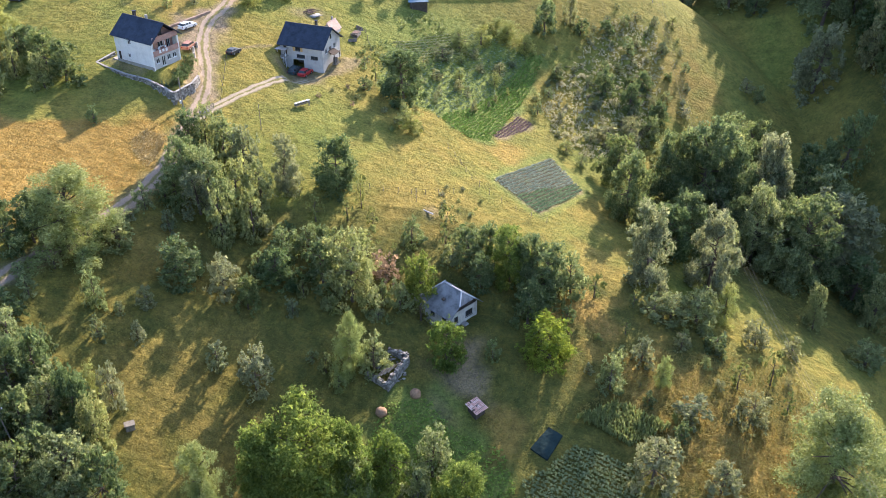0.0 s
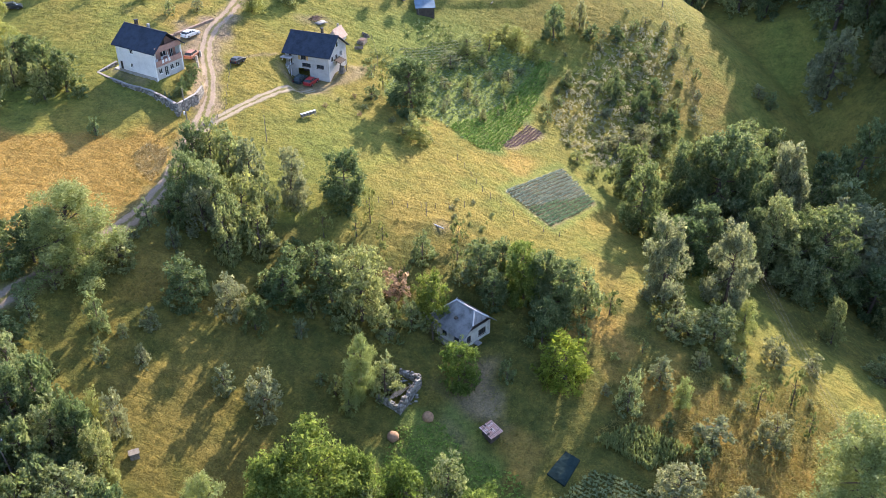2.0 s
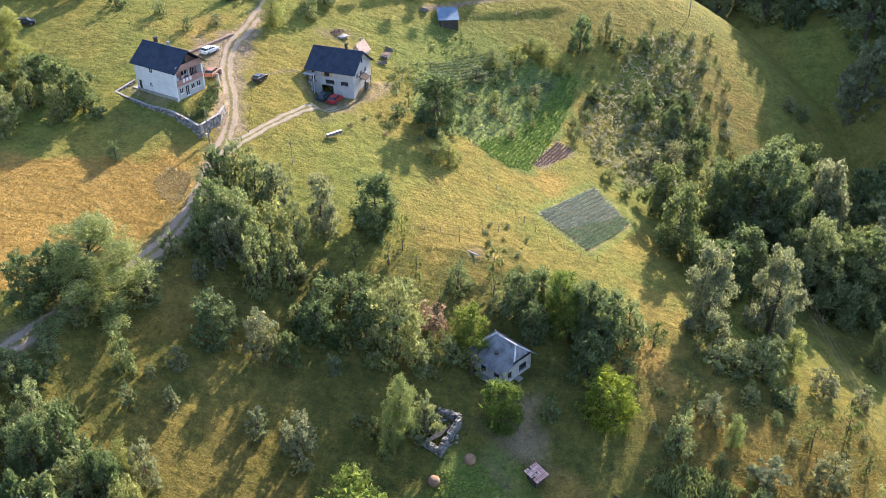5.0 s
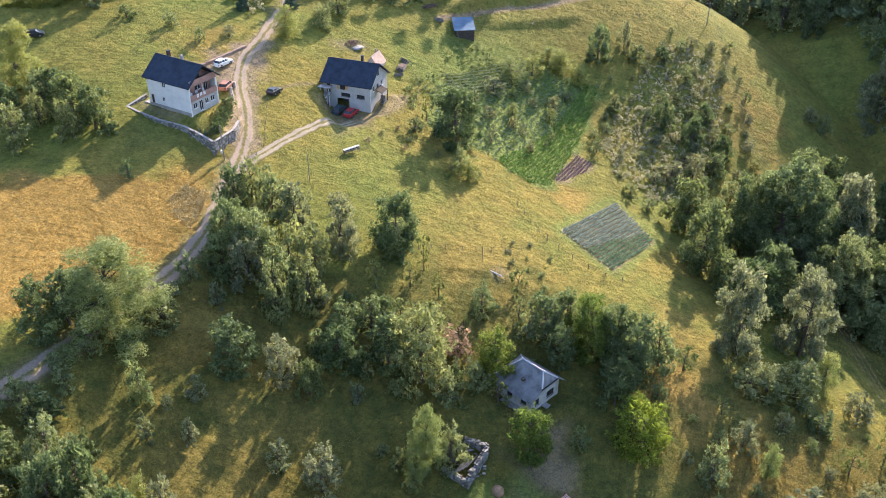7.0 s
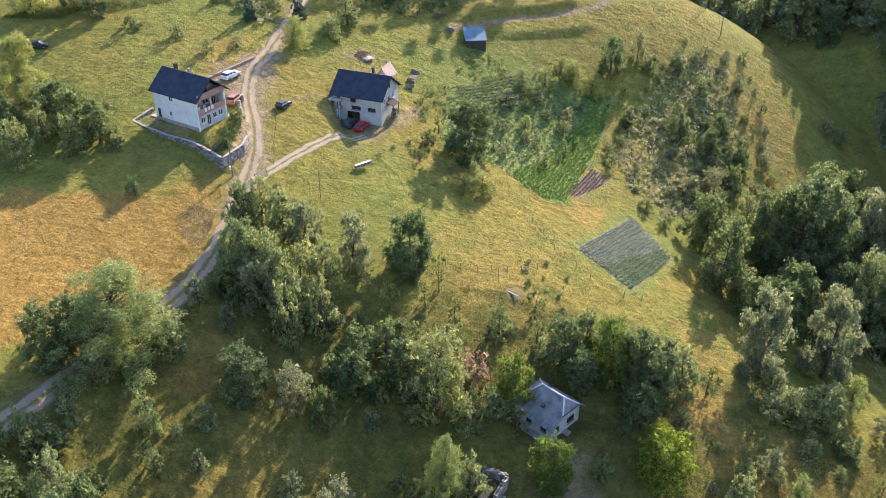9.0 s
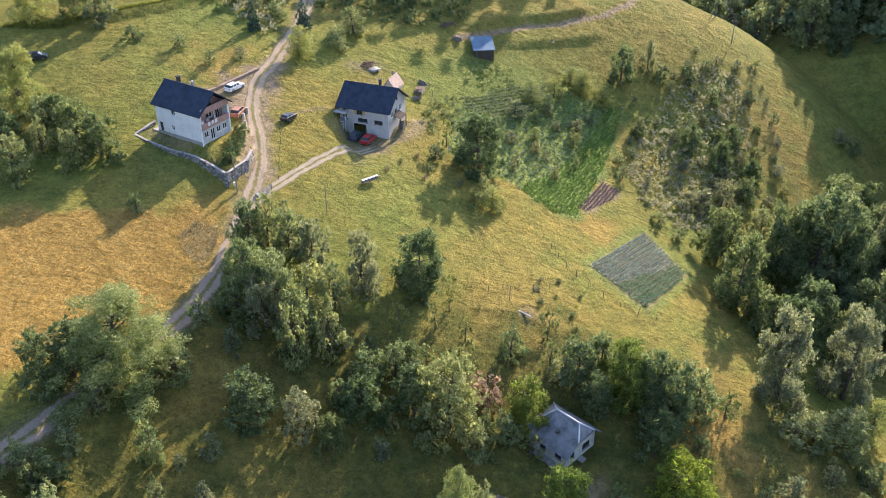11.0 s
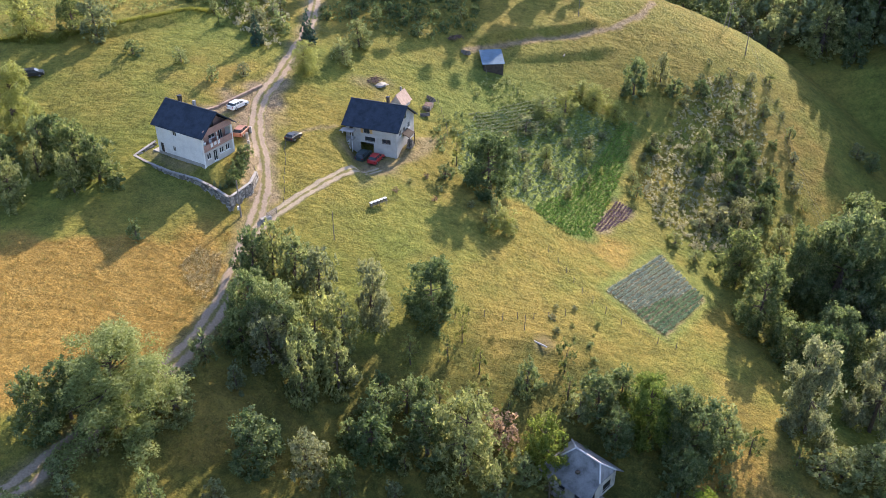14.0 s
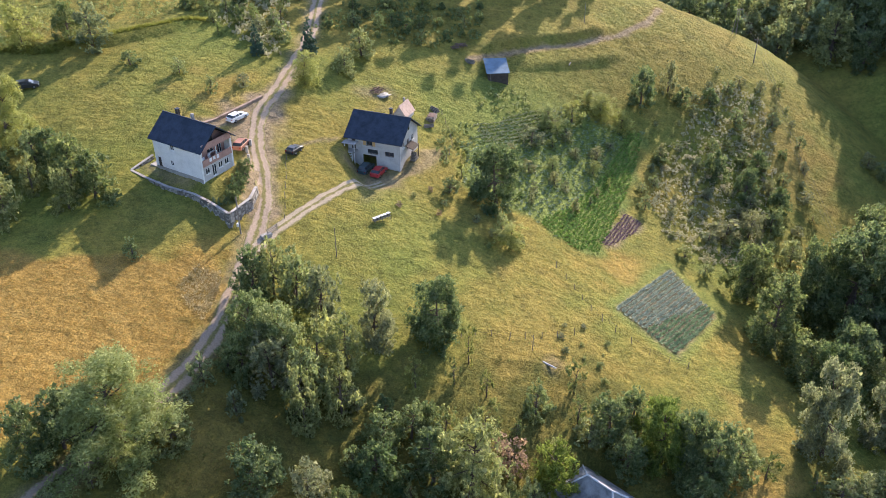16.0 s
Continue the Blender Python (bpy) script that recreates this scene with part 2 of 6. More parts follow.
YARD = [(-13, 92), (-9, 102.5), (-1, 106), (4, 100), (9, 92), (6, 84), (-10, 84)]


def part(name, bm, material, parent=None, label=""):
    """Links a bmesh as one mesh object, under a thing or a part."""
    me = bpy.data.meshes.new(name)
    bm.to_mesh(me)
    bm.free()
    me.materials.append(material)
    ob = new(name, me)
    ob.parent = parent
    return tagged(ob, label) if label else ob


def sheet(name, verts, faces, material, parent=None):
    me = bpy.data.meshes.new(name)
    me.from_pydata(verts, [], faces)
    me.materials.append(material)
    ob = new(name, me)
    ob.parent = parent
    return ob


def empty(name, m, label, category, group=""):
    ob = new(name)
    ob.matrix_world = m
    return tagged(ob, label, category, group)


def steps(lo, hi, step, out, grow=1.28):
    """Even steps between lo and hi, then ever wider ones out to +-out."""
    v = list(np.arange(lo, hi + 0.01, step))
    s, a = step, v[0]
    while v[0] > -out:
        s *= grow
        v.insert(0, v[0] - s)
    s = step
    while v[-1] < out:
        s *= grow
        v.append(v[-1] + s)
    return np.array(v)


def ground_material():
    m = Mat("meadow_ground", 0.95, 0.0, 0.1)
    p = m.place()
    zone = m.t.nodes.new("ShaderNodeVertexColor")
    zone.layer_name = "zone"
    sep = m.t.nodes.new("ShaderNodeSeparateColor")
    m.link(zone.outputs["Color"], sep.inputs[0])
    wide, mid, fine = m.noise(p, 0.035, 5, 0.6), m.noise(p, 0.32, 6, 0.75), m.noise(p, 4.2, 4, 0.8)
    grass = m.ramp(mid, [(0.30, (0.112, 0.116, 0.032)), (0.46, (0.172, 0.166, 0.042)), (0.60, (0.222, 0.200, 0.052)), (0.8, (0.275, 0.236, 0.074))])
    tone = m.ramp(wide, [(0.35, (0.80, 0.98, 0.85)), (0.6, (1.1, 0.98, 0.92))])
    grass = m.mix(1.0, grass, tone, "MULTIPLY")
    gold = m.ramp(mid, [(0.25, (0.250, 0.162, 0.046)), (0.5, (0.310, 0.202, 0.058)), (0.75, (0.36, 0.245, 0.08))])
    lush = m.ramp(mid, [(0.25, (0.085, 0.118, 0.034)), (0.5, (0.145, 0.186, 0.046)), (0.75, (0.21, 0.238, 0.068))])
    bare = m.ramp(mid, [(0.25, (0.15, 0.115, 0.085)), (0.5, (0.25, 0.19, 0.135)), (0.8, (0.34, 0.265, 0.19))])
    rough = m.ramp(mid, [(0.28, (0.058, 0.071, 0.020)), (0.48, (0.108, 0.108, 0.028)), (0.62, (0.170, 0.145, 0.036)), (0.8, (0.24, 0.190, 0.052))])
    grass = m.mix(zone.outputs["Alpha"], grass, rough)
    col = m.mix(sep.outputs[0], grass, gold)
    col = m.mix(sep.outputs[1], col, lush)
    col = m.mix(sep.outputs[2], col, bare)
    col = m.mix(0.75, col, m.ramp(fine, [(0.30, (0.32, 0.36, 0.34)), (0.64, (1.22, 1.19, 1.10))]), "MULTIPLY")
    tuft = m.noise(p, 1.25, 4, 0.72)
    col = m.mix(0.8, col, m.ramp(tuft, [(0.34, (0.62, 0.66, 0.66)), (0.5, (1, 1, 1)), (0.66, (1.24, 1.18, 1.05))]), "MULTIPLY")
    long = m.t.nodes.new("ShaderNodeVectorMath")
    long.operation = "MULTIPLY"
    m.link(p, long.inputs[0])
    long.inputs[1].default_value = (0.10, 0.62, 0.3)
    ridge = m.noise(long.outputs[0], 1.0, 3, 0.6)
    m.base(col)
    m.bump(m.maths("ADD", m.maths("ADD", m.noise(p, 0.7, 2, 0.45), m.maths("MULTIPLY", ridge, 0.75)), m.maths("ADD", m.maths("MULTIPLY", fine, 0.5), m.maths("MULTIPLY", tuft, 0.5))), 1.0, 0.45)
    return m.m


VALLEY = [(40, 280), (56, 279), (68, 284), (90, 290), (112, 266), (112, 240), (110, 215), (100, 190), (52, 160), (70, 140), (600, 140), (600, 900), (60, 900)]


def build_ground():
    xs, ys = steps(-110, 125, 1.0, 3000), steps(40, 300, 1.0, 3000)
    X, Y = np.meshgrid(xs, ys)
    Z = height(X, Y)
    for line in (MAIN, BRANCH):
        Z = Z - 0.06 * (1 - smooth(0.6, 1.8, along(line, X, Y)))
    n = len(xs)
    idx = np.arange(X.size).reshape(X.shape)
    quads = np.stack([idx[:-1, :-1], idx[:-1, 1:], idx[1:, 1:], idx[1:, :-1]], -1).reshape(-1, 4)
    ob = sheet("ground", np.stack([X, Y, Z], -1).reshape(-1, 3).tolist(), quads.tolist(), ground_material())
    ob.data.shade_smooth()
    wob = 1.2 * np.sin(X * 0.7 + 2 * np.sin(Y * 0.3)) + 1.0 * np.cos(Y * 0.9 + 1.5 * np.sin(X * 0.5))
    gold = smooth(-1.5, 1.5, inside(GOLD, X, Y) + wob)
    for (cx, cy, r, k) in ((-38, 96, 12, 0.3), (-33, 108, 8, 0.2), (-30, 88, 9, 0.3), (24, 124, 7, 0.85), (28, 138, 8, 0.45), (45, 100, 13, 0.75), (34, 112, 9, 0.6), (50, 90, 9, 0.75), (10, 100, 4, 0.6),
                           (-5, 150, 14, 0.30), (15, 172, 7, 0.6), (58, 225, 14, 0.5), (6, 240, 25, 0.15), (-57, 191, 9, 0.5), (-46, 120, 8, 0.4)):
        gold = np.maximum(gold, k * (1 - smooth(0.3, 1.3, np.hypot(X - cx, Y - cy) / r + 0.26 * wob)))
    gold = np.maximum(gold, 0.5 * (1 - smooth(0.6, 1.5, along(UPPER, X, Y) + 0.2 * wob)))
    lush = smooth(-1.0, 1.0, inside(GARDEN, X, Y) + 0.7 * wob)
    lush = np.maximum(lush, 0.9 * smooth(-1.5, 1.5, inside(YARD, X, Y) + wob))
    ring = inside(CABBAGE, X, Y)
    lush = np.maximum(lush, 0.75 * smooth(-2.6, -1.0, ring + 0.15 * wob))
    for (cx, cy, r, k) in ((-3, 215, 14, 0.6), (-12, 205, 9, 0.4), (30, 172, 5, 0.6), (-58, 162, 7, 0.4)):
        lush = np.maximum(lush, k * (1 - smooth(0.3, 1.3, np.hypot(X - cx, Y - cy) / r + 0.1 * wob)))
        bare = 0.8 * smooth(-0.4, 0.4, ring)
    bare = np.maximum(bare, 0.8 * smooth(-1, 1, inside(SOIL, X, Y) + 0.4 * wob))
    for (cx, cy, r, k) in ((3, 108.5, 4.5, 0.7), (-31, 205, 3, 0.5), (-2.5, 142, 1.6, 0.5), (-58.5, 183.6, 2.2, 0.9), (-55.2, 188.6, 2.2, 0.9), (-52.2, 193.5, 2.2, 0.9), (-31, 181, 3.6, 0.75), (-51.5, 182, 4.0, 0.9), (-49.5, 188, 3.5, 0.9), (-29, 179.5, 4.5, 0.7), (-24.5, 186, 3.0, 0.5)):
        bare = np.maximum(bare, k * (1 - smooth(0.3, 1.4, np.hypot(X - cx, 0.8 * (Y - cy)) / r + 0.24 * wob)))
    bare = np.maximum(bare, 0.85 * (1 - smooth(1.0, 2.6, along(DRIVE, X, Y) + 0.3 * wob)))
    bare = np.maximum(bare, 0.85 * (1 - smooth(0.5, 1.1, along(UPPER, X, Y) + 0.12 * wob)))
    bare = np.maximum(bare, 0.55 * smooth(-0.6, 0.6, inside([(-66.5, 170.5), (-64.5, 168.6), (-60.9, 166.2), (-56.8, 164.8), (-55.2, 164.2), (-64.1, 170.1), (-66, 173)], X, Y) + 0.3 * wob))
    bare = np.maximum(bare, 0.5 * (1 - smooth(1.3, 2.6, along(MAIN, X, Y) + 0.3 * wob)))
    bare = np.maximum(bare, 0.85 * (1 - smooth(1.8, 3.6, along([(-48.6, 196), (-50.3, 189), (-50, 182), (-48, 174), (-46.8, 163)], X, Y) + 0.4 * wob)))
    bare = np.maximum(bare, 0.6 * (1 - smooth(0.2, 0.6, along([(-43, 181.5), (-40.5, 184.6), (-37, 186.8)], X, Y) + 0.1 * wob)))
    bare = np.maximum(bare, 0.6 * (1 - smooth(0.8, 1.9, along([(-29, 179), (-25.5, 181), (-21.8, 186), (-19, 192)], X, Y) + 0.3 * wob)))
    bare = np.where(gold > 0.5, 0.4 * bare, bare)
    rough = np.maximum(smooth(-6, 6, inside(ROUGH, X, Y) + 2.5 * wob), smooth(-6.0, 2.0, inside(VALLEY, X, Y)))
    zone = np.stack([gold, lush, bare, rough], -1).reshape(-1, 4).astype(np.float32)
    layer = ob.data.color_attributes.new("zone", "FLOAT_COLOR", "POINT")
    layer.data.foreach_set("color", zone.ravel())
    return tagged(ob, "dry summer meadow on a hillside", "ground", kind="structure")


build_ground()


def track_material(name, rut):
    m = Mat(name, 0.95, 0.0, 0.1)
    p = m.place()
    uv = m.t.nodes.new("ShaderNodeUVMap")
    sep = m.t.nodes.new("ShaderNodeSeparateXYZ")
    m.link(uv.outputs[0], sep.inputs[0])
    wob = m.maths("MULTIPLY", m.maths("SUBTRACT", m.noise(p, 0.9, 3), 0.5), 0.35)
    u = m.maths("ADD", m.maths("ABSOLUTE", m.maths("SUBTRACT", sep.outputs[0], 0.5)), wob)
    fine = m.noise(p, 4.0, 4, 0.7)
    dust = m.ramp(fine, [(0.25, tuple(c * 0.62 for c in rut)), (0.7, rut)])
    weed = m.ramp(fine, [(0.3, (0.085, 0.085, 0.03)), (0.7, (0.21, 0.18, 0.07))])
    k = m.ramp(u, [(0.05, (1, 1, 1)), (0.14, (0, 0, 0)), (0.36, (0, 0, 0)), (0.47, (1, 1, 1))])
    m.base(m.mix(k, dust, weed))
    m.bump(fine, 0.8, 0.08)
    return m.m


def spline(line, step):
    """Evenly spaced points on a smooth curve through a line of points."""
    p = np.array(line, float)
    out = []
    q = np.vstack([2 * p[0] - p[1], p, 2 * p[-1] - p[-2]])
    for i in range(1, len(q) - 2):
        k = max(2, int(np.hypot(*(q[i + 1] - q[i])) / step))
        for s in np.arange(k) / k:
            a, b, c, d = q[i - 1], q[i], q[i + 1], q[i + 2]
            out.append(0.5 * (2 * b + (c - a) * s + (2 * a - 5 * b + 4 * c - d) * s * s + (3 * b - a - 3 * c + d) * s ** 3))
    out.append(p[-1])
    return np.array(out)


def build_track(name, line, width, material, label):
    p = spline(line, 0.8)
    d = np.gradient(p, axis=0)
    d /= np.hypot(d[:, 0], d[:, 1])[:, None]
    side = np.stack([d[:, 1], -d[:, 0]], 1)
    cols = 9
    verts, faces, uvs = [], [], []
    for i in range(len(p)):
        w = width * (1 + 0.10 * math.sin(i * 0.7) + 0.06 * math.sin(i * 1.9))
        for j in range(cols):
            f = j / (cols - 1)
            x, y = p[i] + side[i] * (f - 0.5) * w
            rut = -0.05 if 0.12 < abs(f - 0.5) < 0.36 else 0.0
            edge = -0.10 if j in (0, cols - 1) else 0.0
            verts.append((x, y, at(x, y) + 0.07 + rut + edge))
            uvs.append((f, i * 0.3))
    for i in range(len(p) - 1):
        for j in range(cols - 1):
            a = i * cols + j
            faces.append((a, a + 1, a + cols + 1, a + cols))
    ob = sheet(name, verts, faces, material)
    ob.data.shade_smooth()
    lay = ob.data.uv_layers.new(name="UVMap")
    for loop in ob.data.loops:
        lay.data[loop.index].uv = uvs[loop.vertex_index]
    return tagged(ob, label, "road", kind="structure")


TRACK = track_material("dusty_track", (0.34, 0.262, 0.192))
PALE = track_material("pale_track", (0.36, 0.295, 0.21))
build_track("road", MAIN, 2.8, TRACK, "two-rut dirt track with a weedy middle strip")
build_track("road_branch", BRANCH, 2.1, PALE, "pale two-rut farm track through the grass")


# ---- trees ----
def rod(bm, a, b, r0, r1, sides=6):
    """A tapered round bar from a to b."""
    a, b = Vector(a), Vector(b)
    q = (b - a).to_track_quat("Z", "Y")
    rings = []
    for c, r in ((a, r0), (b, r1)):
        rings.append([bm.verts.new(c + q @ Vector((r * math.cos(2 * math.pi * k / sides), r * math.sin(2 * math.pi * k / sides), 0))) for k in range(sides)])
    for k in range(sides):
        bm.faces.new((rings[0][k], rings[0][(k + 1) % sides], rings[1][(k + 1) % sides], rings[1][k]))
    bm.faces.new(list(reversed(rings[0])))
    bm.faces.new(rings[1])


def unit(v):
    return v / np.linalg.norm(v, axis=1)[:, None]


def leaves(rng, centres, radii, count, leaf, flat=0.75, droop=0.0, lift=0.5, sprays=0, slim=0.20, inner=0.0):
    """Many small leaf blades, set along the leafy sprays that grow out of the lobes of a crown."""
    radii, centres = np.asarray(radii), np.asarray(centres)
    n = sprays or max(len(radii), count // (14 if droop > 0.4 else 26))
    lobe = rng.choice(len(radii), n, p=radii ** 2 / (radii ** 2).sum())
    out = unit(rng.normal(size=(n, 3)) + np.array([0, 0, 0.25]))
    size = radii[lobe]
    root = centres[lobe] + out * (size * rng.uniform(0.42, 0.86, n))[:, None] * np.array([1, 1, flat])
    way = unit(out + np.array([0, 0, lift]) + 0.32 * rng.normal(size=(n, 3)))
    reach = size * rng.uniform(0.28, 0.62, n)
    pick = rng.choice(n, count, p=size ** 2 / (size ** 2).sum())
    f = rng.random(count) ** 0.75
    spread = size[pick] * slim * (1.15 - 0.8 * f)
    c = root[pick] + way[pick] * (reach[pick] * f)[:, None] + rng.normal(size=(count, 3)) * spread[:, None]
    c[:, 2] -= droop * reach[pick] * f * f
    nrm = unit(out[pick] * 0.6 + rng.normal(size=(count, 3)) * 0.6 + np.array([0, 0, 0.35]))
    t = unit(np.cross(nrm, rng.normal(size=(count, 3))) + way[pick] * 0.5 - np.array([0, 0, 0.6 * droop]))
    b = unit(np.cross(nrm, t))
    s = leaf * (0.6 + 0.8 * rng.random(count))[:, None]
    # the inside of the crown: fewer, larger leaf bunches
    core = rng.random(count) < inner
    c[core] = centres[lobe[pick[core]]] + rng.normal(size=(core.sum(), 3)) * (0.27 * size[pick[core]])[:, None]
    s[core] *= 2.1
    verts = np.stack([c - t * s * 0.8 + b * s * 0.55, c + t * s, c - t * s * 0.8 - b * s * 0.55], 1).reshape(-1, 3)
    faces = np.arange(count * 3).reshape(-1, 3)
    return verts, faces


def tree_kind(kind, size, seed, name="tree"):
    """A tree of the given nominal size: (height, crown width, leaves, leaf length)."""
    h, w, count, leaf = size
    rng = np.random.default_rng(seed)
    thing = new(name)
    bm = bmesh.new()
    bare = {"g": 0.16, "c": 0.03}.get(kind, 0.02) * h
    if kind == "c":
        rod(bm, (0, 0, -0.4), (0, 0, h * 0.97), 0.02 * h, 0.004 * h)
        centres, radii = [], []
        for k in range(26):
            f = k / 25
            for j in range(5):
                a = rng.random() * 6.283
                rr = w * 0.40 * (1 - f) ** 0.85 * (0.5 + 0.6 * rng.random())
                centres.append((rr * math.cos(a), rr * math.sin(a), bare + (h - bare) * f))
                radii.append(w * 0.14 * (1 - f) + 0.10)
    else:
        lean = rng.normal(size=2) * 0.04 * h
        top = np.array([lean[0], lean[1], h * 0.72])
        knee = np.array([lean[0] * 0.3 + 0.02 * h * rng.normal(), lean[1] * 0.3, h * 0.36])
        r = 0.020 * h + 0.03
        rod(bm, (0, 0, -0.5), knee, r * 1.25, r * 0.8, 7)
        rod(bm, knee, top, r * 0.8, r * 0.22, 6)
        centres, radii = [], []
        lobes = {"w": 72, "g": 16, "y": 44, "b": 50, "a": 46, "s": 44}.get(kind, 46) if h > 5 else 24
        turn = rng.random() * 6.28
        for k in range(lobes):
            a = 2.4 * k + 0.9 * rng.random() + turn
            f = (k + 0.5) / lobes
            z = bare + (h - bare) * (0.07 + 0.86 * f) + 0.04 * h * rng.normal()
            env = math.sin(math.pi * min(0.97, 0.33 + 0.57 * f)) ** 0.65
            rr = 0.5 * w * env * ((0.02 + 0.84 * rng.random()) if kind == "w" else (0.22 + 0.66 * rng.random() ** 0.6))
            c = np.array([lean[0] * f + rr * math.cos(a), lean[1] * f + rr * math.sin(a), min(z, h * 0.93)])
            centres.append(c)
            radii.append((1.4 if h < 5 else 1.15 if h < 10 else 1.0) * 0.5 * w * (0.17 + 0.16 * rng.random()) * (0.8 if kind == "g" else 0.72 if kind == "w" else 1.0) * (0.7 + 0.3 * env))
            if k % 2 == 0:
                stem = knee + (top - knee) * min(0.9, max(0.0, (z - knee[2]) / max(0.1, top[2] - knee[2]) * 0.7))
                rod(bm, stem, c * 0.85 + stem * 0.15, r * 0.36, r * 0.10, 5)
        centres.append(np.array([lean[0], lean[1], h * 0.9]))
        radii.append(0.10 * h * w / h)
    trunk = part("trunk", bm, BARK, thing)
    lift, droop, slim = {"w": (0.25, 0.55, 0.28), "s": (0.7, 0.0, 0.22), "a": (0.5, 0.05, 0.24), "d": (0.25, 0.1, 0.26), "g": (0.8, 0.0, 0.2), "c": (-0.1, 0.2, 0.2)}.get(kind, (0.3, 0.1, 0.25))
    verts, faces = leaves(rng, centres, radii, count, leaf, 0.5 if kind == "c" else 0.9, droop, lift, 0, slim, {"g": 0.0, "w": 0.05, "c": 0.0, "d": 0.10, "b": 0.10}.get(kind, 0.06))
    # fit the crown to its width and height
    span = np.quantile(np.hypot(verts[:, 0], verts[:, 1]), 0.955)
    low, high = np.quantile(verts[:, 2], (0.07, 0.995))
    verts = np.stack([verts[:, 0] * 0.5 * w / span, verts[:, 1] * 0.5 * w / span, bare + (verts[:, 2] - low) * (h - bare) / (high - low)], 1)
    crown = sheet("crown", verts.tolist(), faces.tolist(), LEAF[kind], thing)
    thing["nominal_h"], thing["nominal_w"] = h, w
    return thing


SIZES = {"small": (3.6, 2.8, 1700, 0.120), "middle": (7.0, 5.6, 4700, 0.155), "large": (14.0, 10.5, 13500, 0.205), "huge": (19.0, 13.0, 22000, 0.225), "distant": (19.0, 13.0, 7500, 0.34)}
SPARSE = {"g": 0.45, "r": 0.55, "w": 1.9, "b": 1.5, "y": 1.6, "c": 1.2, "a": 0.85, "s": 0.95}
TREE_LABEL = {
    "a": "ash-green broadleaf tree on the slope", "d": "dark green dense broadleaf tree", "b": "fresh green walnut-like tree with a broad crown",
    "w": "airy pale green willow-like tree", "s": "silvery green broadleaf tree", "y": "bright yellow-green round tree",
    "r": "half-withered reddish brown bush", "g": "thin sparse orchard tree in dry grass", "c": "small dark spruce beside the track",
}
NAMES = {"a": "ash_tree", "d": "beech_tree", "b": "walnut_tree", "w": "willow_tree", "s": "whitebeam_tree", "y": "linden_tree", "g": "fruit_tree", "c": "spruce", "r": "bush"}
KINDS, COUNT = {}, {}


def plant(kind, x, y, h, w, name="", group="", label=""):
    size = "small" if h < 5 else "middle" if h < 10 else "distant" if x > 80 or y > 262 else "large" if h < 16 and w < 13 else "huge"
    key = (kind, size)
    used = KINDS.setdefault(key, [])
    n = COUNT[key] = COUNT.get(key, -1) + 1
    hh, ww, many, leaf = SIZES[key[1]]
    if n < 3:
        used.append(tree_kind(kind, (hh, ww * (0.6 if kind == "c" else 1.0), int(many * SPARSE.get(kind, 1.0)), leaf * {"w": 0.56, "b": 0.8, "y": 0.76}.get(kind, 1.0)), 31 * len(KINDS) + n))
    proto = used[n % 3]
    m = pose(x, y, at(x, y) - 0.05, 0, 0, (137.5 * n + 40 * len(KINDS)) % 360)
    sx, sz = w / proto["nominal_w"], h / proto["nominal_h"]
    m = m @ Matrix.Diagonal((sx, sx * (0.92 + 0.16 * ((n * 0.37) % 1)), sz, 1))
    if n < 3:
        proto.matrix_world = m
        ob = proto
    else:
        s = proto.scale
        ob = copy_thing(proto, m @ Matrix.Diagonal((1 / s.x, 1 / s.y, 1 / s.z, 1)))
    ob.name = name or NAMES[kind]
    return tagged(ob, label or TREE_LABEL[kind], "bush" if kind == "r" else "tree", group)


orchard_trees = [
    ("s", -43.9, 108.6, 4.3, 2.7), ("s", -48.6, 101.2, 4.2, 2.1), ("s", -43.7, 102.6, 3.8, 2.3), ("s", -32.7, 101.9, 4.9, 3.5),
    ("s", -27.2, 100.4, 8.1, 5.4), ("s", -23.4, 113.7, 4.2, 2.3), ("d", -30.1, 113.2, 6.4, 4.2), ("s", -34.0, 115.0, 7.1, 5.3),
    ("d", -40.3, 115.1, 8.2, 6.8), ("a", -50.3, 106.3, 6.6, 3.3), ("s", -47.1, 106.4, 2.4, 1.8), ("w", -53.7, 113.3, 5.0, 4.1),
    ("g", -21.9, 134.3, 5.5, 3.3), ("g", -14.5, 139.9, 6.8, 2.4), ("g", -16.6, 135.9, 4.7, 2.4), ("g", -12.2, 134.7, 5.1, 2.6),
    ("g", 0.6, 138.1, 5.8, 3.4), ("s", -50.1, 124.8, 2.3, 1.8), ("s", -44.0, 124.6, 4.4, 2.4), ("s", -29.7, 129.2, 3.0, 2.6),
]
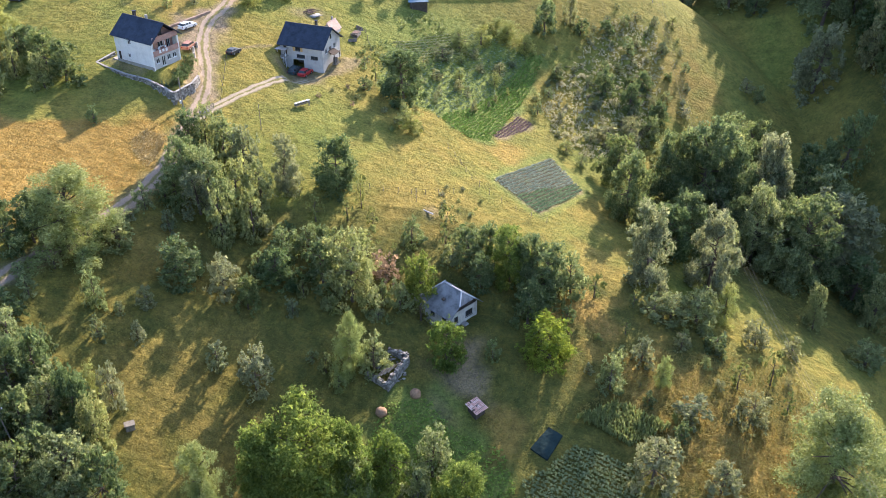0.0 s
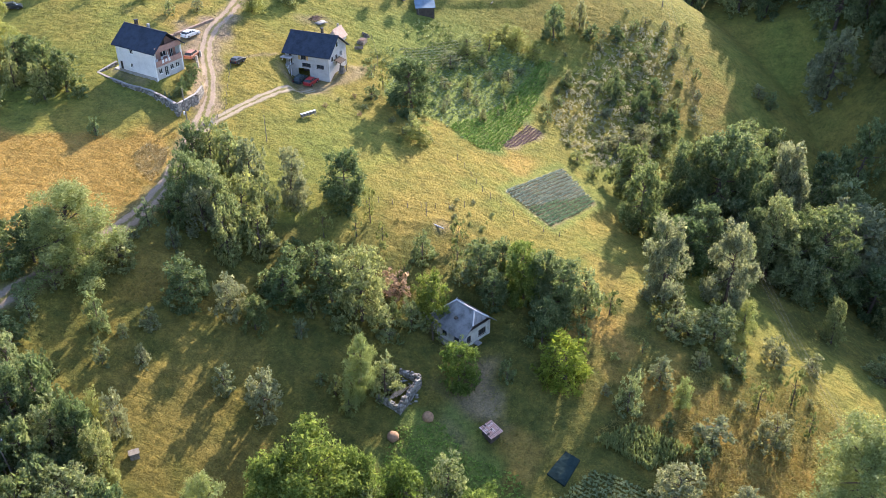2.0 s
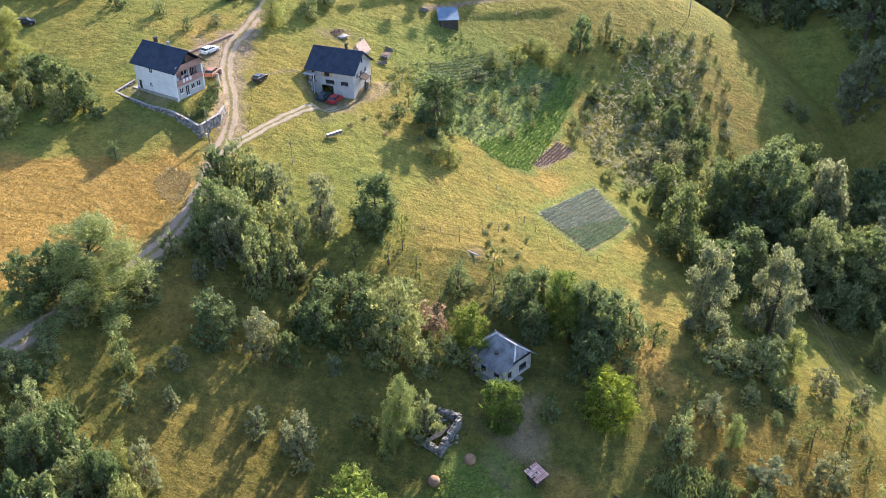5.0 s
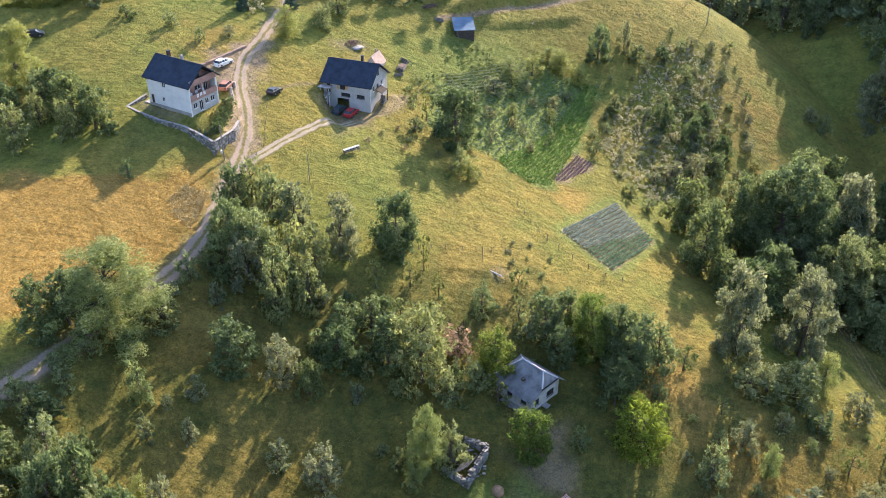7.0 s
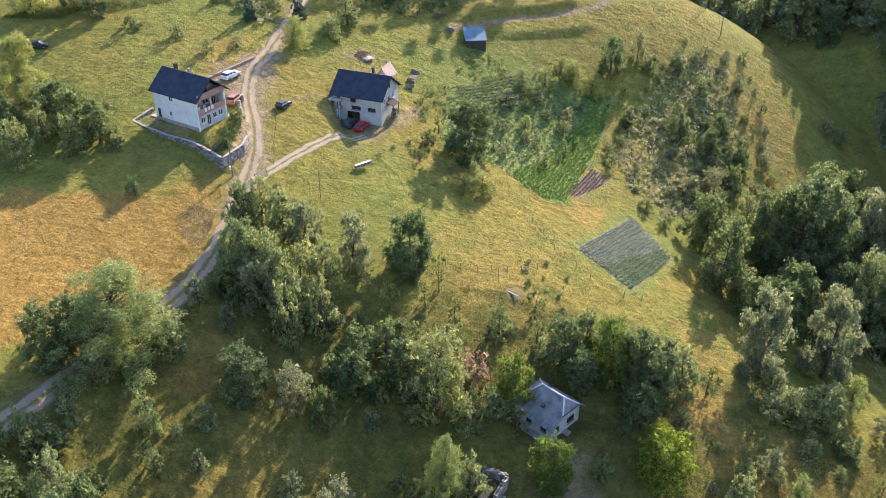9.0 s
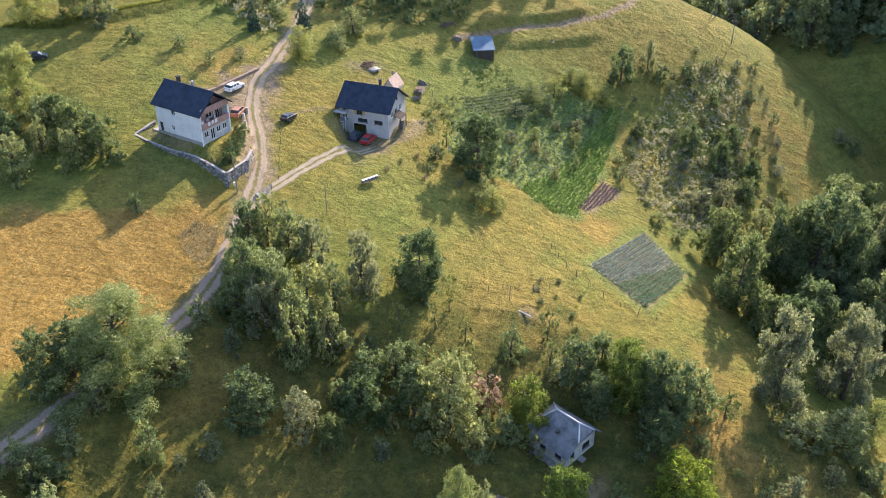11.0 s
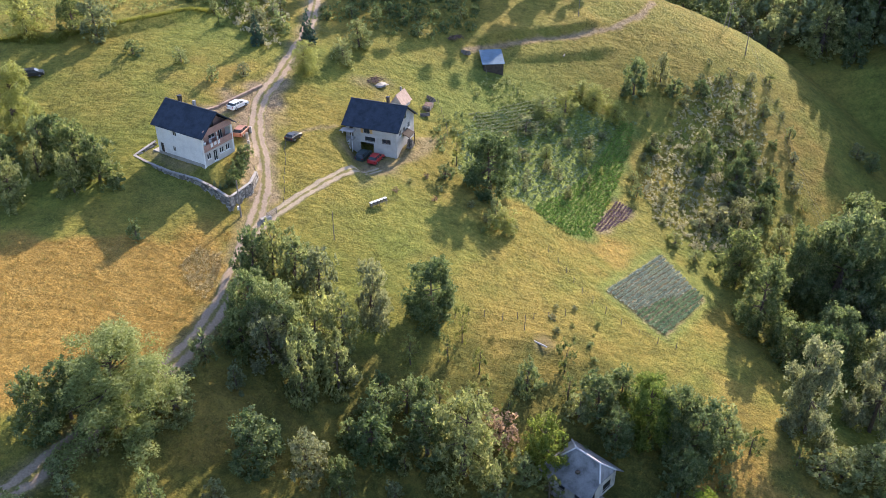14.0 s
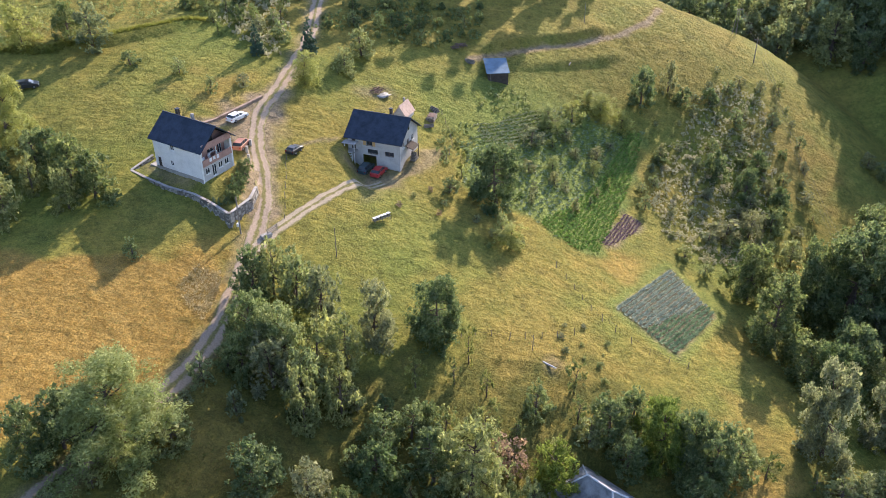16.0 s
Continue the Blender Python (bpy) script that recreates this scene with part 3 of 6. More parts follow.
cluster_trees = [
    ("d", -44.6, 146.9, 6.8, 5.6), ("a", -42.2, 148.5, 7.4, 5.6), ("a", -38.7, 147.3, 7.2, 6.1), ("s", -35.2, 146.0, 6.7, 5.7),
    ("a", -43.6, 137.4, 8.0, 6.8), ("a", -38.8, 136.9, 8.6, 6.4), ("a", -34.6, 136.9, 7.6, 5.9), ("a", -31.1, 138.1, 6.6, 5.1),
    ("s", -40.2, 132.8, 6.9, 5.7), ("a", -35.2, 131.9, 7.3, 5.9), ("a", -31.3, 130.9, 7.0, 5.1), ("a", -35.6, 125.0, 10.0, 4.4),
    ("a", -44.0, 133.5, 5.9, 4.8), ("s", -27.3, 143.5, 8.7, 5.9), ("d", -19.2, 143.2, 10.8, 7.6), ("w", -56.9, 115.6, 13.4, 14.6),
    ("d", -61.4, 115.3, 8.7, 6.8), ("d", -64.0, 112.9, 8.6, 5.9),
]
mid_trees = [
    ("a", -25.7, 122.6, 8.1, 5.7), ("a", -22.3, 125.1, 7.0, 4.7), ("d", -26.4, 117.8, 8.0, 6.8), ("d", -19.3, 119.2, 9.7, 6.9),
    ("a", -14.6, 116.0, 15.7, 8.8), ("g", -17.8, 124.4, 8.3, 4.7), ("g", -12.9, 126.6, 7.7, 4.2), ("r", -9.6, 123.6, 6.0, 5.2),
    ("b", -3.6, 121.0, 9.2, 6.1), ("a", -6.9, 117.5, 6.7, 4.4), ("w", -14.3, 102.9, 14.1, 5.6), ("a", -10.5, 105.7, 8.3, 4.7),
    ("a", -17.6, 104.6, 4.7, 2.7), ("w", -15.7, 102.1, 5.5, 2.7), ("b", 0.4, 108.6, 9.4, 5.8), ("a", -19.9, 106.3, 2.7, 2.1),
    ("a", -10.3, 115.3, 5.0, 4.5),
]
behind_trees = [
    ("d", 4.5, 128.7, 9.4, 6.0), ("d", 8.3, 131.7, 8.6, 4.9), ("a", 1.6, 128.7, 5.7, 4.3), ("d", 14.5, 124.6, 13.0, 6.4),
    ("d", 17.7, 122.5, 13.8, 7.2), ("a", 22.1, 126.0, 10.4, 5.4), ("b", 11.6, 126.3, 13.0, 7.6), ("a", 7.9, 110.9, 4.7, 3.0),
    ("y", 17.0, 111.4, 9.6, 8.6), ("a", 20.7, 120.6, 4.1, 2.8), ("d", 14.0, 117.7, 10.1, 5.6), ("d", 6.3, 124.6, 7.9, 4.8),
]
near_trees = [
    ("b", -18.4, 84.8, 21.4, 13.5), ("b", -23.9, 84.1, 15.9, 6.9), ("b", -12.9, 87.0, 17.8, 6.3), ("b", -7.4, 90.6, 11.2, 6.7),
    ("a", -1.5, 92.0, 10.6, 5.7), ("b", 2.4, 86.0, 13.7, 7.9), ("w", -31.1, 81.8, 14.2, 5.8), ("a", -11.9, 85.6, 12.9, 4.7),
    ("a", -3.5, 88.3, 8.9, 4.8),
]
left_trees = [
    ("a", -57.3, 93.8, 8.9, 5.3), ("d", -53.1, 91.1, 10.3, 5.7), ("d", -55.2, 87.8, 11.1, 5.9), ("a", -50.2, 86.4, 9.5, 6.2),
    ("d", -51.7, 82.7, 10.3, 5.7), ("d", -47.0, 86.9, 11.5, 4.9), ("a", -44.7, 85.3, 10.7, 4.4), ("a", -46.2, 78.7, 10.6, 7.1),
    ("d", -42.3, 78.6, 9.9, 5.7), ("d", -50.5, 75.0, 11.3, 6.8), ("d", -49.3, 79.8, 9.5, 5.6), ("d", -54.5, 82.3, 10.2, 4.3),
    ("s", -44.4, 92.0, 7.9, 3.4), ("w", -47.0, 92.7, 5.9, 3.4),
]
slope_trees = [
    ("s", 40.2, 119.7, 4.1, 3.0), ("s", 32.5, 115.0, 5.8, 4.2), ("w", 34.9, 110.3, 6.9, 2.9), ("a", 26.4, 108.5, 8.6, 4.1),
    ("g", 55.2, 116.4, 9.3, 3.6), ("g", 56.4, 110.5, 5.1, 2.9), ("s", 48.1, 105.3, 7.4, 5.5), ("s", 38.9, 105.1, 5.0, 5.6),
    ("d", 32.4, 106.6, 3.0, 2.3), ("d", 36.2, 100.5, 4.6, 2.7), ("s", 30.5, 92.7, 10.4, 7.5), ("s", 40.6, 92.3, 6.9, 5.2),
    ("w", 56.9, 92.8, 21.0, 16.2), ("a", 28.6, 114.2, 4.1, 2.7), ("w", 43.9, 116.7, 2.4, 2.2), ("g", 48.4, 113.0, 7.1, 3.7),
]
wood_trees = [
    ("d", 44.0, 147.0, 13.5, 8.5), ("d", 48.5, 152.0, 16.0, 9.0), ("d", 41.5, 151.0, 11.0, 7.5), ("a", 55.0, 150.0, 15.0, 8.5),
    ("s", 37.2, 131.5, 21.0, 8.6), ("s", 50.2, 136.8, 21.0, 8.7), ("a", 36.4, 125.7, 5.6, 6.0), ("a", 40.2, 126.6, 6.4, 6.9),
    ("a", 44.8, 126.4, 9.5, 7.9), ("w", 50.8, 129.2, 10.0, 4.8), ("d", 46.8, 120.0, 5.1, 4.3), ("s", 55.8, 126.0, 6.0, 5.0),
    ("s", 63.2, 127.2, 5.2, 3.7), ("a", 73.6, 141.2, 12.2, 4.2), ("a", 70.2, 156.2, 16.1, 11.8), ("s", 87.3, 166.6, 23.7, 16.4),
    ("s", 97.1, 172.2, 11.4, 6.5), ("a", 91.2, 151.0, 15.1, 7.3), ("a", 81.8, 134.6, 7.2, 7.2), ("a", 65.6, 157.8, 22.8, 9.7),
    ("d", 76.5, 157.1, 24.7, 14.4), ("s", 73.0, 175.5, 26.5, 11.3), ("d", 56.8, 170.8, 27.2, 16.2), ("d", 49.6, 170.8, 20.9, 11.1),
    ("d", 63.3, 170.3, 23.4, 10.0), ("a", 99.9, 197.2, 23.3, 10.5), ("s", 102.0, 229.5, 24.0, 13.0), ("a", 108.5, 249.0, 22.0, 13.5), ("s", 82.2, 229.0, 4.6, 4.4), ("a", 85.0, 226.0, 6.0, 3.6), ("s", 77.0, 210.5, 4.4, 5.6), ("s", 113.0, 280.0, 5.5, 5.0),
    ("d", 37.6, 172.7, 14.2, 8.6), ("d", 37.5, 157.7, 17.2, 9.2),
]
garden_trees = [
    ("d", -8.4, 182.1, 11.8, 9.3), ("g", -14.6, 186.0, 6.4, 2.4), ("a", -16.8, 180.6, 3.2, 3.4), ("w", -6.5, 169.3, 5.0, 5.7), ("a", -8.0, 171.8, 5.3, 2.9),
    ("w", 4.0, 211.9, 5.6, 7.0), ("w", 9.4, 216.0, 5.0, 6.0), ("w", 16.2, 220.3, 5.2, 6.0), ("w", 20.3, 217.8, 5.2, 5.2),
    ("s", -0.1, 204.4, 4.6, 4.8), ("w", 13.9, 222.9, 3.6, 5.4), ("d", 26.1, 226.8, 9.4, 6.2), ("s", 33.4, 232.8, 7.9, 4.2),
    ("d", 35.9, 230.0, 5.0, 5.0), ("s", 38.8, 194.7, 4.7, 5.8), ("d", 40.6, 211.6, 7.0, 4.9), ("d", 46.5, 208.9, 7.0, 5.1),
    ("d", 50.9, 216.6, 5.6, 4.5), ("a", 50.4, 200.9, 6.2, 5.0), ("s", 44.3, 197.0, 6.4, 4.9), ("d", 43.3, 232.8, 4.2, 4.0),
    ("a", 48.7, 228.3, 4.9, 4.5), ("d", 27.7, 211.7, 3.0, 3.7), ("d", 54.0, 208.0, 5.6, 5.0), ("a", 52.0, 192.0, 6.0, 5.4),
]
top_trees = [
    ("w", -96.5, 203.3, 10.1, 8.0), ("s", -83.7, 204.4, 9.1, 6.4), ("d", -88.4, 206.1, 7.0, 5.4), ("c", -44.6, 214.8, 6.7, 3.4),
    ("c", -54.1, 209.4, 6.2, 2.9), ("a", -50.2, 217.1, 4.2, 4.6), ("s", -54.8, 217.8, 3.6, 4.4), ("w", -44.0, 201.8, 6.7, 5.4),
    ("a", -59.6, 193.0, 3.4, 3.0), ("a", -75.4, 199.3, 3.0, 3.6), ("a", -66.3, 198.0, 3.4, 2.8), ("s", -54.6, 197.0, 2.6, 2.6), ("a", -74.2, 158.5, 7.4, 4.6),
    ("a", -80.8, 162.1, 6.7, 3.5), ("d", -75.4, 164.0, 8.7, 7.9), ("d", -71.3, 161.6, 8.6, 6.9), ("w", -88.3, 173.6, 11.7, 8.3),
    ("a", -81.9, 167.9, 6.8, 5.4), ("a", -82.1, 155.0, 8.4, 5.8), ("d", -80.2, 169.5, 6.4, 5.4), ("a", -62.3, 148.8, 3.8, 2.6),
    ("a", -37.2, 209.5, 5.2, 4.9), ("a", -34.5, 217.7, 5.9, 5.8),
]
for rows, where in ((orchard_trees, "orchard trees"), (cluster_trees, "trees beside the track"), (mid_trees, "trees below the meadow"), (behind_trees, "trees round the cottage"), (near_trees, "trees by the lower yard"),
                    (left_trees, "trees on the lower edge"), (slope_trees, "trees on the dry slope"), (wood_trees, "trees of the gully wood"), (garden_trees, "trees round the gardens"), (top_trees, "trees on the upper slope")):
    for kind, x, y, h, w in rows:
        if rows is cluster_trees and h < 10 and x > -50:
            plant(kind, x, y - 0.42 * h, h * 1.28, w * 1.06, group=where)
            continue
        k = 0.88 if rows in (near_trees, slope_trees) else 0.98 if rows is cluster_trees else 0.84 if rows in (wood_trees, mid_trees, behind_trees) else 0.97
        plant(kind, x, y + (1.4 * (0.97 - k) * h if k < 0.86 else 0), h * k, w * 1.06, group=where)


def fill(poly, gap, kinds, tall, wide, seed, group, taken=(), clear=3.5, label=""):
    """Trees or bushes scattered in an outline, a gap apart, clear of those that stand there already."""
    rng = random.Random(seed)
    xs, ys = [q[0] for q in poly], [q[1] for q in poly]
    spots = [(q[1], q[2]) for q in taken]
    fresh = []
    for _ in range(int(6 * (max(xs) - min(xs)) * (max(ys) - min(ys)) / gap ** 2)):
        x, y = rng.uniform(min(xs), max(xs)), rng.uniform(min(ys), max(ys))
        if inside(poly, np.array([x]), np.array([y]))[0] < 0:
            continue
        if any((x - a) ** 2 + (y - b) ** 2 < clear ** 2 for a, b in spots) or any((x - a) ** 2 + (y - b) ** 2 < gap ** 2 for a, b in fresh):
            continue
        fresh.append((x, y))
        h = rng.uniform(*tall)
        plant(rng.choice(kinds), x, y, h, wide * h * rng.uniform(0.8, 1.25), group=group, label=label, name="bush" if h < 3.2 else "")


standing = wood_trees + garden_trees + slope_trees
fill([(112, 200), (114, 236), (114, 256), (106, 276), (90, 300), (112, 320), (150, 280), (150, 190)], 7.0, "dasad", (18, 25), 0.6, 5, "trees across the gully", standing, 6)
fill([(64, 190), (74, 203), (88, 198), (97, 172), (95, 162), (76, 156), (62, 162), (58, 176)], 7.0, "dda", (12, 18), 0.66, 6, "trees of the gully wood", standing, 5)
fill([(21, 196), (28, 221), (46, 247), (64, 246), (66, 222), (60, 200), (52, 182), (36, 176), (28, 181)], 4.3, "asdssa", (1.2, 3.4), 1.05, 19, "bushes of the thicket", garden_trees, 2.4, "wild bush at the edge of the thicket")
fill([(-1.5, 150), (3, 154), (8, 149), (6, 141), (1, 140)], 2.3, "swws", (0.4, 0.9), 1.7, 20, "weeds in the meadow", (), 1.0, "low pale flowering weed bush in the meadow")
fill([(-14, 173), (-8, 178), (-3, 172), (-6, 166), (-11, 168)], 3.0, "waws", (0.6, 1.5), 1.2, 21, "weeds in the meadow", garden_trees, 1.2, "pale shrub at the meadow edge")
fill([(-28, 172), (-22, 178), (-16, 183), (-14, 178), (-20, 171)], 3.4, "warwa", (0.5, 1.2), 1.3, 22, "weeds below the grey house", garden_trees, 1.2, "low dry bush on the bank below the house")
fill([(-43, 226), (-38, 240), (-20, 246), (-8, 248), (-12, 234), (-24, 228)], 4.2, "dad", (1.6, 4.0), 0.95, 10, "bushes in the upper shade", top_trees, 2.0, "dark bush in the shade of the crest")
fill([(-60, 212), (-50, 226), (-47, 244), (-66, 244), (-72, 224)], 4.0, "adw", (2.0, 5.0), 0.85, 11, "bushes above the track", top_trees, 2.5)
fill([(-100, 168), (-84, 175), (-79, 166), (-86, 157), (-100, 152)], 5.4, "adsa", (3.5, 7.0), 0.8, 12, "trees beside the upper meadow", top_trees, 3.0)
fill([(-70, 96), (-60, 101), (-48, 93), (-42, 84), (-40, 72), (-70, 72)], 4.3, "adda", (4.5, 9.5), 0.72, 13, "trees on the lower edge", left_trees, 3.0)
fill([(-9, 195), (3, 209), (19, 214), (17, 203), (7, 196), (-5, 189)], 4.2, "sws", (1.8, 3.2), 1.05, 14, "bushes of the upper garden", garden_trees, 2.4, "small grey-green fruit bush in a garden row")
fill([(-6, 186), (7, 194), (16, 201), (10, 190), (1, 182)], 3.2, "ssw", (1.4, 2.8), 0.55, 34, "bushes of the upper garden", garden_trees, 2.4, "small silvery sapling between the vegetable rows")
fill([(-30, 128), (-10, 136), (20, 136), (34, 128), (34, 118), (10, 126), (-8, 114), (-30, 112)], 5.0, "adga", (2.5, 5.5), 0.72, 15, "trees below the meadow", mid_trees + behind_trees + orchard_trees, 3.2)
fill([(-66, 98), (-60, 109), (-55, 117.5), (-50.5, 125), (-47.8, 132), (-44.5, 132), (-47, 124), (-51, 116), (-57, 106), (-60, 98)], 3.0, "dada", (2.6, 5.5), 0.85, 18, "bushes below the track", orchard_trees + cluster_trees, 2.2)
fill([(20, 118), (34, 122), (58, 126), (60, 112), (40, 96), (24, 104)], 6.0, "swsg", (0.9, 2.4), 0.9, 16, "bushes on the dry slope", slope_trees, 3.0)


def far_wood(poly, gap, tall, seed, label, shrink=1.0, dense=1.0, leaf=0.6, kind="far", name="woodland"):
    """A wood too far off to count: rough crowns of leaf clumps in one mesh."""
    rng = np.random.default_rng(seed)
    xs, ys = [q[0] for q in poly], [q[1] for q in poly]
    nx, ny = int((max(xs) - min(xs)) / gap), int((max(ys) - min(ys)) / gap)
    gx, gy = np.meshgrid(min(xs) + gap * np.arange(nx), min(ys) + gap * np.arange(ny))
    gx, gy = gx.ravel() + rng.uniform(-0.45, 0.45, gx.size) * gap, gy.ravel() + rng.uniform(-0.45, 0.45, gy.size) * gap
    keep = inside(poly, gx, gy) > 0
    gx, gy = gx[keep], gy[keep]
    gz = height(gx, gy)
    vs, centres, radii = [], [], []
    for x, y, z in zip(gx, gy, gz):
        h = rng.uniform(*tall)
        for k in range(7):
            f = k / 6
            rr = gap * 0.34 * math.sin(math.pi * (0.25 + 0.65 * f)) * shrink
            a = 2.4 * k + rng.random()
            centres.append((x + rr * math.cos(a) * 0.8, y + rr * math.sin(a) * 0.8, z + h * (0.22 + 0.72 * f)))
            radii.append(gap * 0.26 * (1 - 0.35 * f))
    v, f = leaves(rng, centres, radii, len(gx) * int(260 * dense), leaf, 0.9, 0.0, 0.3, 0, 0.34)
    ob = sheet(name, v.tolist(), f.tolist(), LEAF[kind])
    return tagged(ob, label, name, kind="stuff")


fill([(44, 283), (58, 281), (68, 286), (84, 279), (93, 266), (112, 268), (120, 290), (92, 304), (56, 304)], 8.6, "dada", (11, 15), 0.72, 55, "trees behind the crest", standing, 6)
# valley wood, its haze carried by the bluish leaf colour
far_wood([(38, 278), (56, 277), (68, 282), (82, 275), (90, 264), (116, 264), (134, 245), (240, 250), (300, 480), (90, 480), (40, 330)], 8.5, (10, 16), 7, "dark beech wood behind the crest, haze tinted into its leaves", 1.0, 1.0, 0.66)
far_wood([(34.6, 223), (44, 237), (52, 243), (58.9, 239), (57.6, 224), (50, 203), (46, 190), (40, 184), (30, 184), (25.0, 190), (23.4, 200), (28.0, 211)], 1.6, (0.3, 1.0), 27, "pale dry thicket of shrubs and weeds", 1.6, 1.1, 0.10, "t", "thicket")
far_wood([(-44, 224), (-40, 240), (-20, 247), (-6, 249), (-10, 234), (-24, 226)], 2.6, (0.6, 2.2), 37, "dark low scrub in the shade of the crest", 1.3, 0.6, 0.2, "d", "scrub")
far_wood([(92, 482), (300, 482), (244, 252), (340, 252), (520, 700), (120, 700)], 11.0, (11, 16), 17, "dark beech wood on the far valley side, haze tinted into its leaves", 1.0, 0.3, 1.1)
far_wood([(-100, 206), (-77, 215), (-66, 225), (-66, 246), (-104, 238)], 3.0, (0.3, 1.0), 51, "dry brown scrub above the field bank", 1.3, 0.35, 0.17, "g", "scrub")
far_wood([(-65, 222), (-53, 207), (-49, 212), (-48.5, 232), (-62, 238)], 2.0, (0.5, 1.5), 52, "tall pale weeds beside the upper track", 1.3, 0.45, 0.17, "t", "scrub")
far_wood([(-18, 187), (-14, 195), (-9, 204), (-12, 207), (-19, 197), (-20, 190)], 1.9, (0.25, 0.9), 53, "green weeds along the garden edge", 1.4, 0.45, 0.16, "a", "scrub")
far_wood([(-13, 212), (-7, 220), (2, 223), (3, 218), (-4, 211)], 1.9, (0.2, 0.7), 54, "lush weeds below the blue shed", 1.4, 0.35, 0.16, "a", "scrub")
# out-of-view trees added beyond the crest to throw shade on the upper slope
far_wood([(-50, 264), (-46, 282), (-20, 292), (0, 294), (8, 304), (30, 306), (36, 288), (14, 274), (0, 268), (-30, 260)], 6.0, (22, 28), 8, "unseen tall trees past the upper crest, added to shade the slope", 1.3, 4.0, 1.05)


# ---- building blocks ----
def box(bm, x0, x1, y0, y1, z0, z1):
    v = [bm.verts.new((x, y, z)) for z in (z0, z1) for y in (y0, y1) for x in (x0, x1)]
    for f in ((0, 2, 3, 1), (4, 5, 7, 6), (0, 1, 5, 4), (2, 6, 7, 3), (0, 4, 6, 2), (1, 3, 7, 5)):
        bm.faces.new([v[i] for i in f])
    return v


def block(name, x0, x1, y0, y1, z0, z1, material, parent, label="", bevel=0.0):
    bm = bmesh.new()
    box(bm, x0, x1, y0, y1, z0, z1)
    if bevel:
        bmesh.ops.bevel(bm, geom=bm.edges[:], offset=bevel, segments=1, affect="EDGES")
    return part(name, bm, material, parent, label)


def pierced(bm, length, z0, z1, holes, thick, place):
    """A wall panel with openings right through it; place maps (along, depth, up) to the thing's own axes."""
    us = sorted({0.0, length, *[h[0] for h in holes], *[h[1] for h in holes]})
    ws = sorted({z0, z1, *[h[2] for h in holes], *[h[3] for h in holes]})

    def void(i, j):
        if not (0 <= i < len(us) - 1 and 0 <= j < len(ws) - 1):
            return True
        u, w = (us[i] + us[i + 1]) / 2, (ws[j] + ws[j + 1]) / 2
        return any(h[0] < u < h[1] and h[2] < w < h[3] for h in holes)

    def quad(*pts):
        bm.faces.new([bm.verts.new(place(*q)) for q in pts])

    for i in range(len(us) - 1):
        for j in range(len(ws) - 1):
            if void(i, j):
                continue
            a, b, c, d = us[i], us[i + 1], ws[j], ws[j + 1]
            quad((a, 0, c), (b, 0, c), (b, 0, d), (a, 0, d))
            quad((a, thick, c), (a, thick, d), (b, thick, d), (b, thick, c))
            if void(i - 1, j):
                quad((a, 0, c), (a, 0, d), (a, thick, d), (a, thick, c))
            if void(i + 1, j):
                quad((b, 0, c), (b, thick, c), (b, thick, d), (b, 0, d))
            if void(i, j - 1):
                quad((a, 0, c), (a, thick, c), (b, thick, c), (b, 0, c))
            if void(i, j + 1):
                quad((a, 0, d), (b, 0, d), (b, thick, d), (a, thick, d))


def glass_material():
    m = Mat("window_glass", 0.08, 0.0, 0.5)
    m.base((0.03, 0.035, 0.04))
    return m.m


WHITE = worn("white_render", (0.74, 0.73, 0.70), 0.10, 0.6, 0.9)
GREYWALL = worn("grey_render", (0.46, 0.44, 0.41), 0.14, 0.7, 0.92)
PINK = worn("brick_red_paint", (0.40, 0.235, 0.19), 0.15, 1.0, 0.85)
SLATE = worn("dark_blue_roof_sheet", (0.034, 0.046, 0.068), 0.25, 0.9, 0.75, 0.0, 9.0, 0.3, 0.15)
CONCRETE = worn("concrete", (0.34, 0.32, 0.295), 0.2, 0.8, 0.92)
STONE = worn("field_stone", (0.34, 0.32, 0.29), 0.3, 1.4, 0.95, 0.0, 6.0)
BLUEROOF = worn("blue_painted_sheet", (0.125, 0.195, 0.265), 0.15, 0.7, 0.8, 0.0, 18.0, 0.3, 0.1)
TERRACOTTA = worn("clay_tiles", (0.46, 0.33, 0.265), 0.2, 1.2, 0.85)
PALETILE = worn("faded_clay_tiles", (0.52, 0.36, 0.29), 0.25, 1.4, 0.9)
SHINGLE = worn("old_grey_roof_sheet", (0.205, 0.205, 0.205), 0.42, 0.6, 0.6, 0.0, 7.0)
CAP = worn("pale_ridge_sheet", (0.52, 0.52, 0.52), 0.15, 1.5, 0.5)
OLDWALL = worn("old_limewash", (0.50, 0.48, 0.43), 0.22, 0.9, 0.95)
DARKWOOD = worn("dark_planks", (0.085, 0.07, 0.058), 0.25, 2.0, 0.95, 0.0, 18.0, 0.3, 0.08)
GLASS = glass_material()
FRAMEWHITE = worn("white_window_frame", (0.75, 0.74, 0.72), 0.06, 3.0, 0.6)
SHUTTER = worn("ochre_shutter", (0.55, 0.33, 0.13), 0.12, 3.0, 0.7)
RUBBER = worn("tyre_rubber", (0.022, 0.022, 0.023), 0.2, 6.0, 0.85)
STEEL = worn("dull_steel", (0.33, 0.33, 0.34), 0.15, 4.0, 0.45, 0.7)


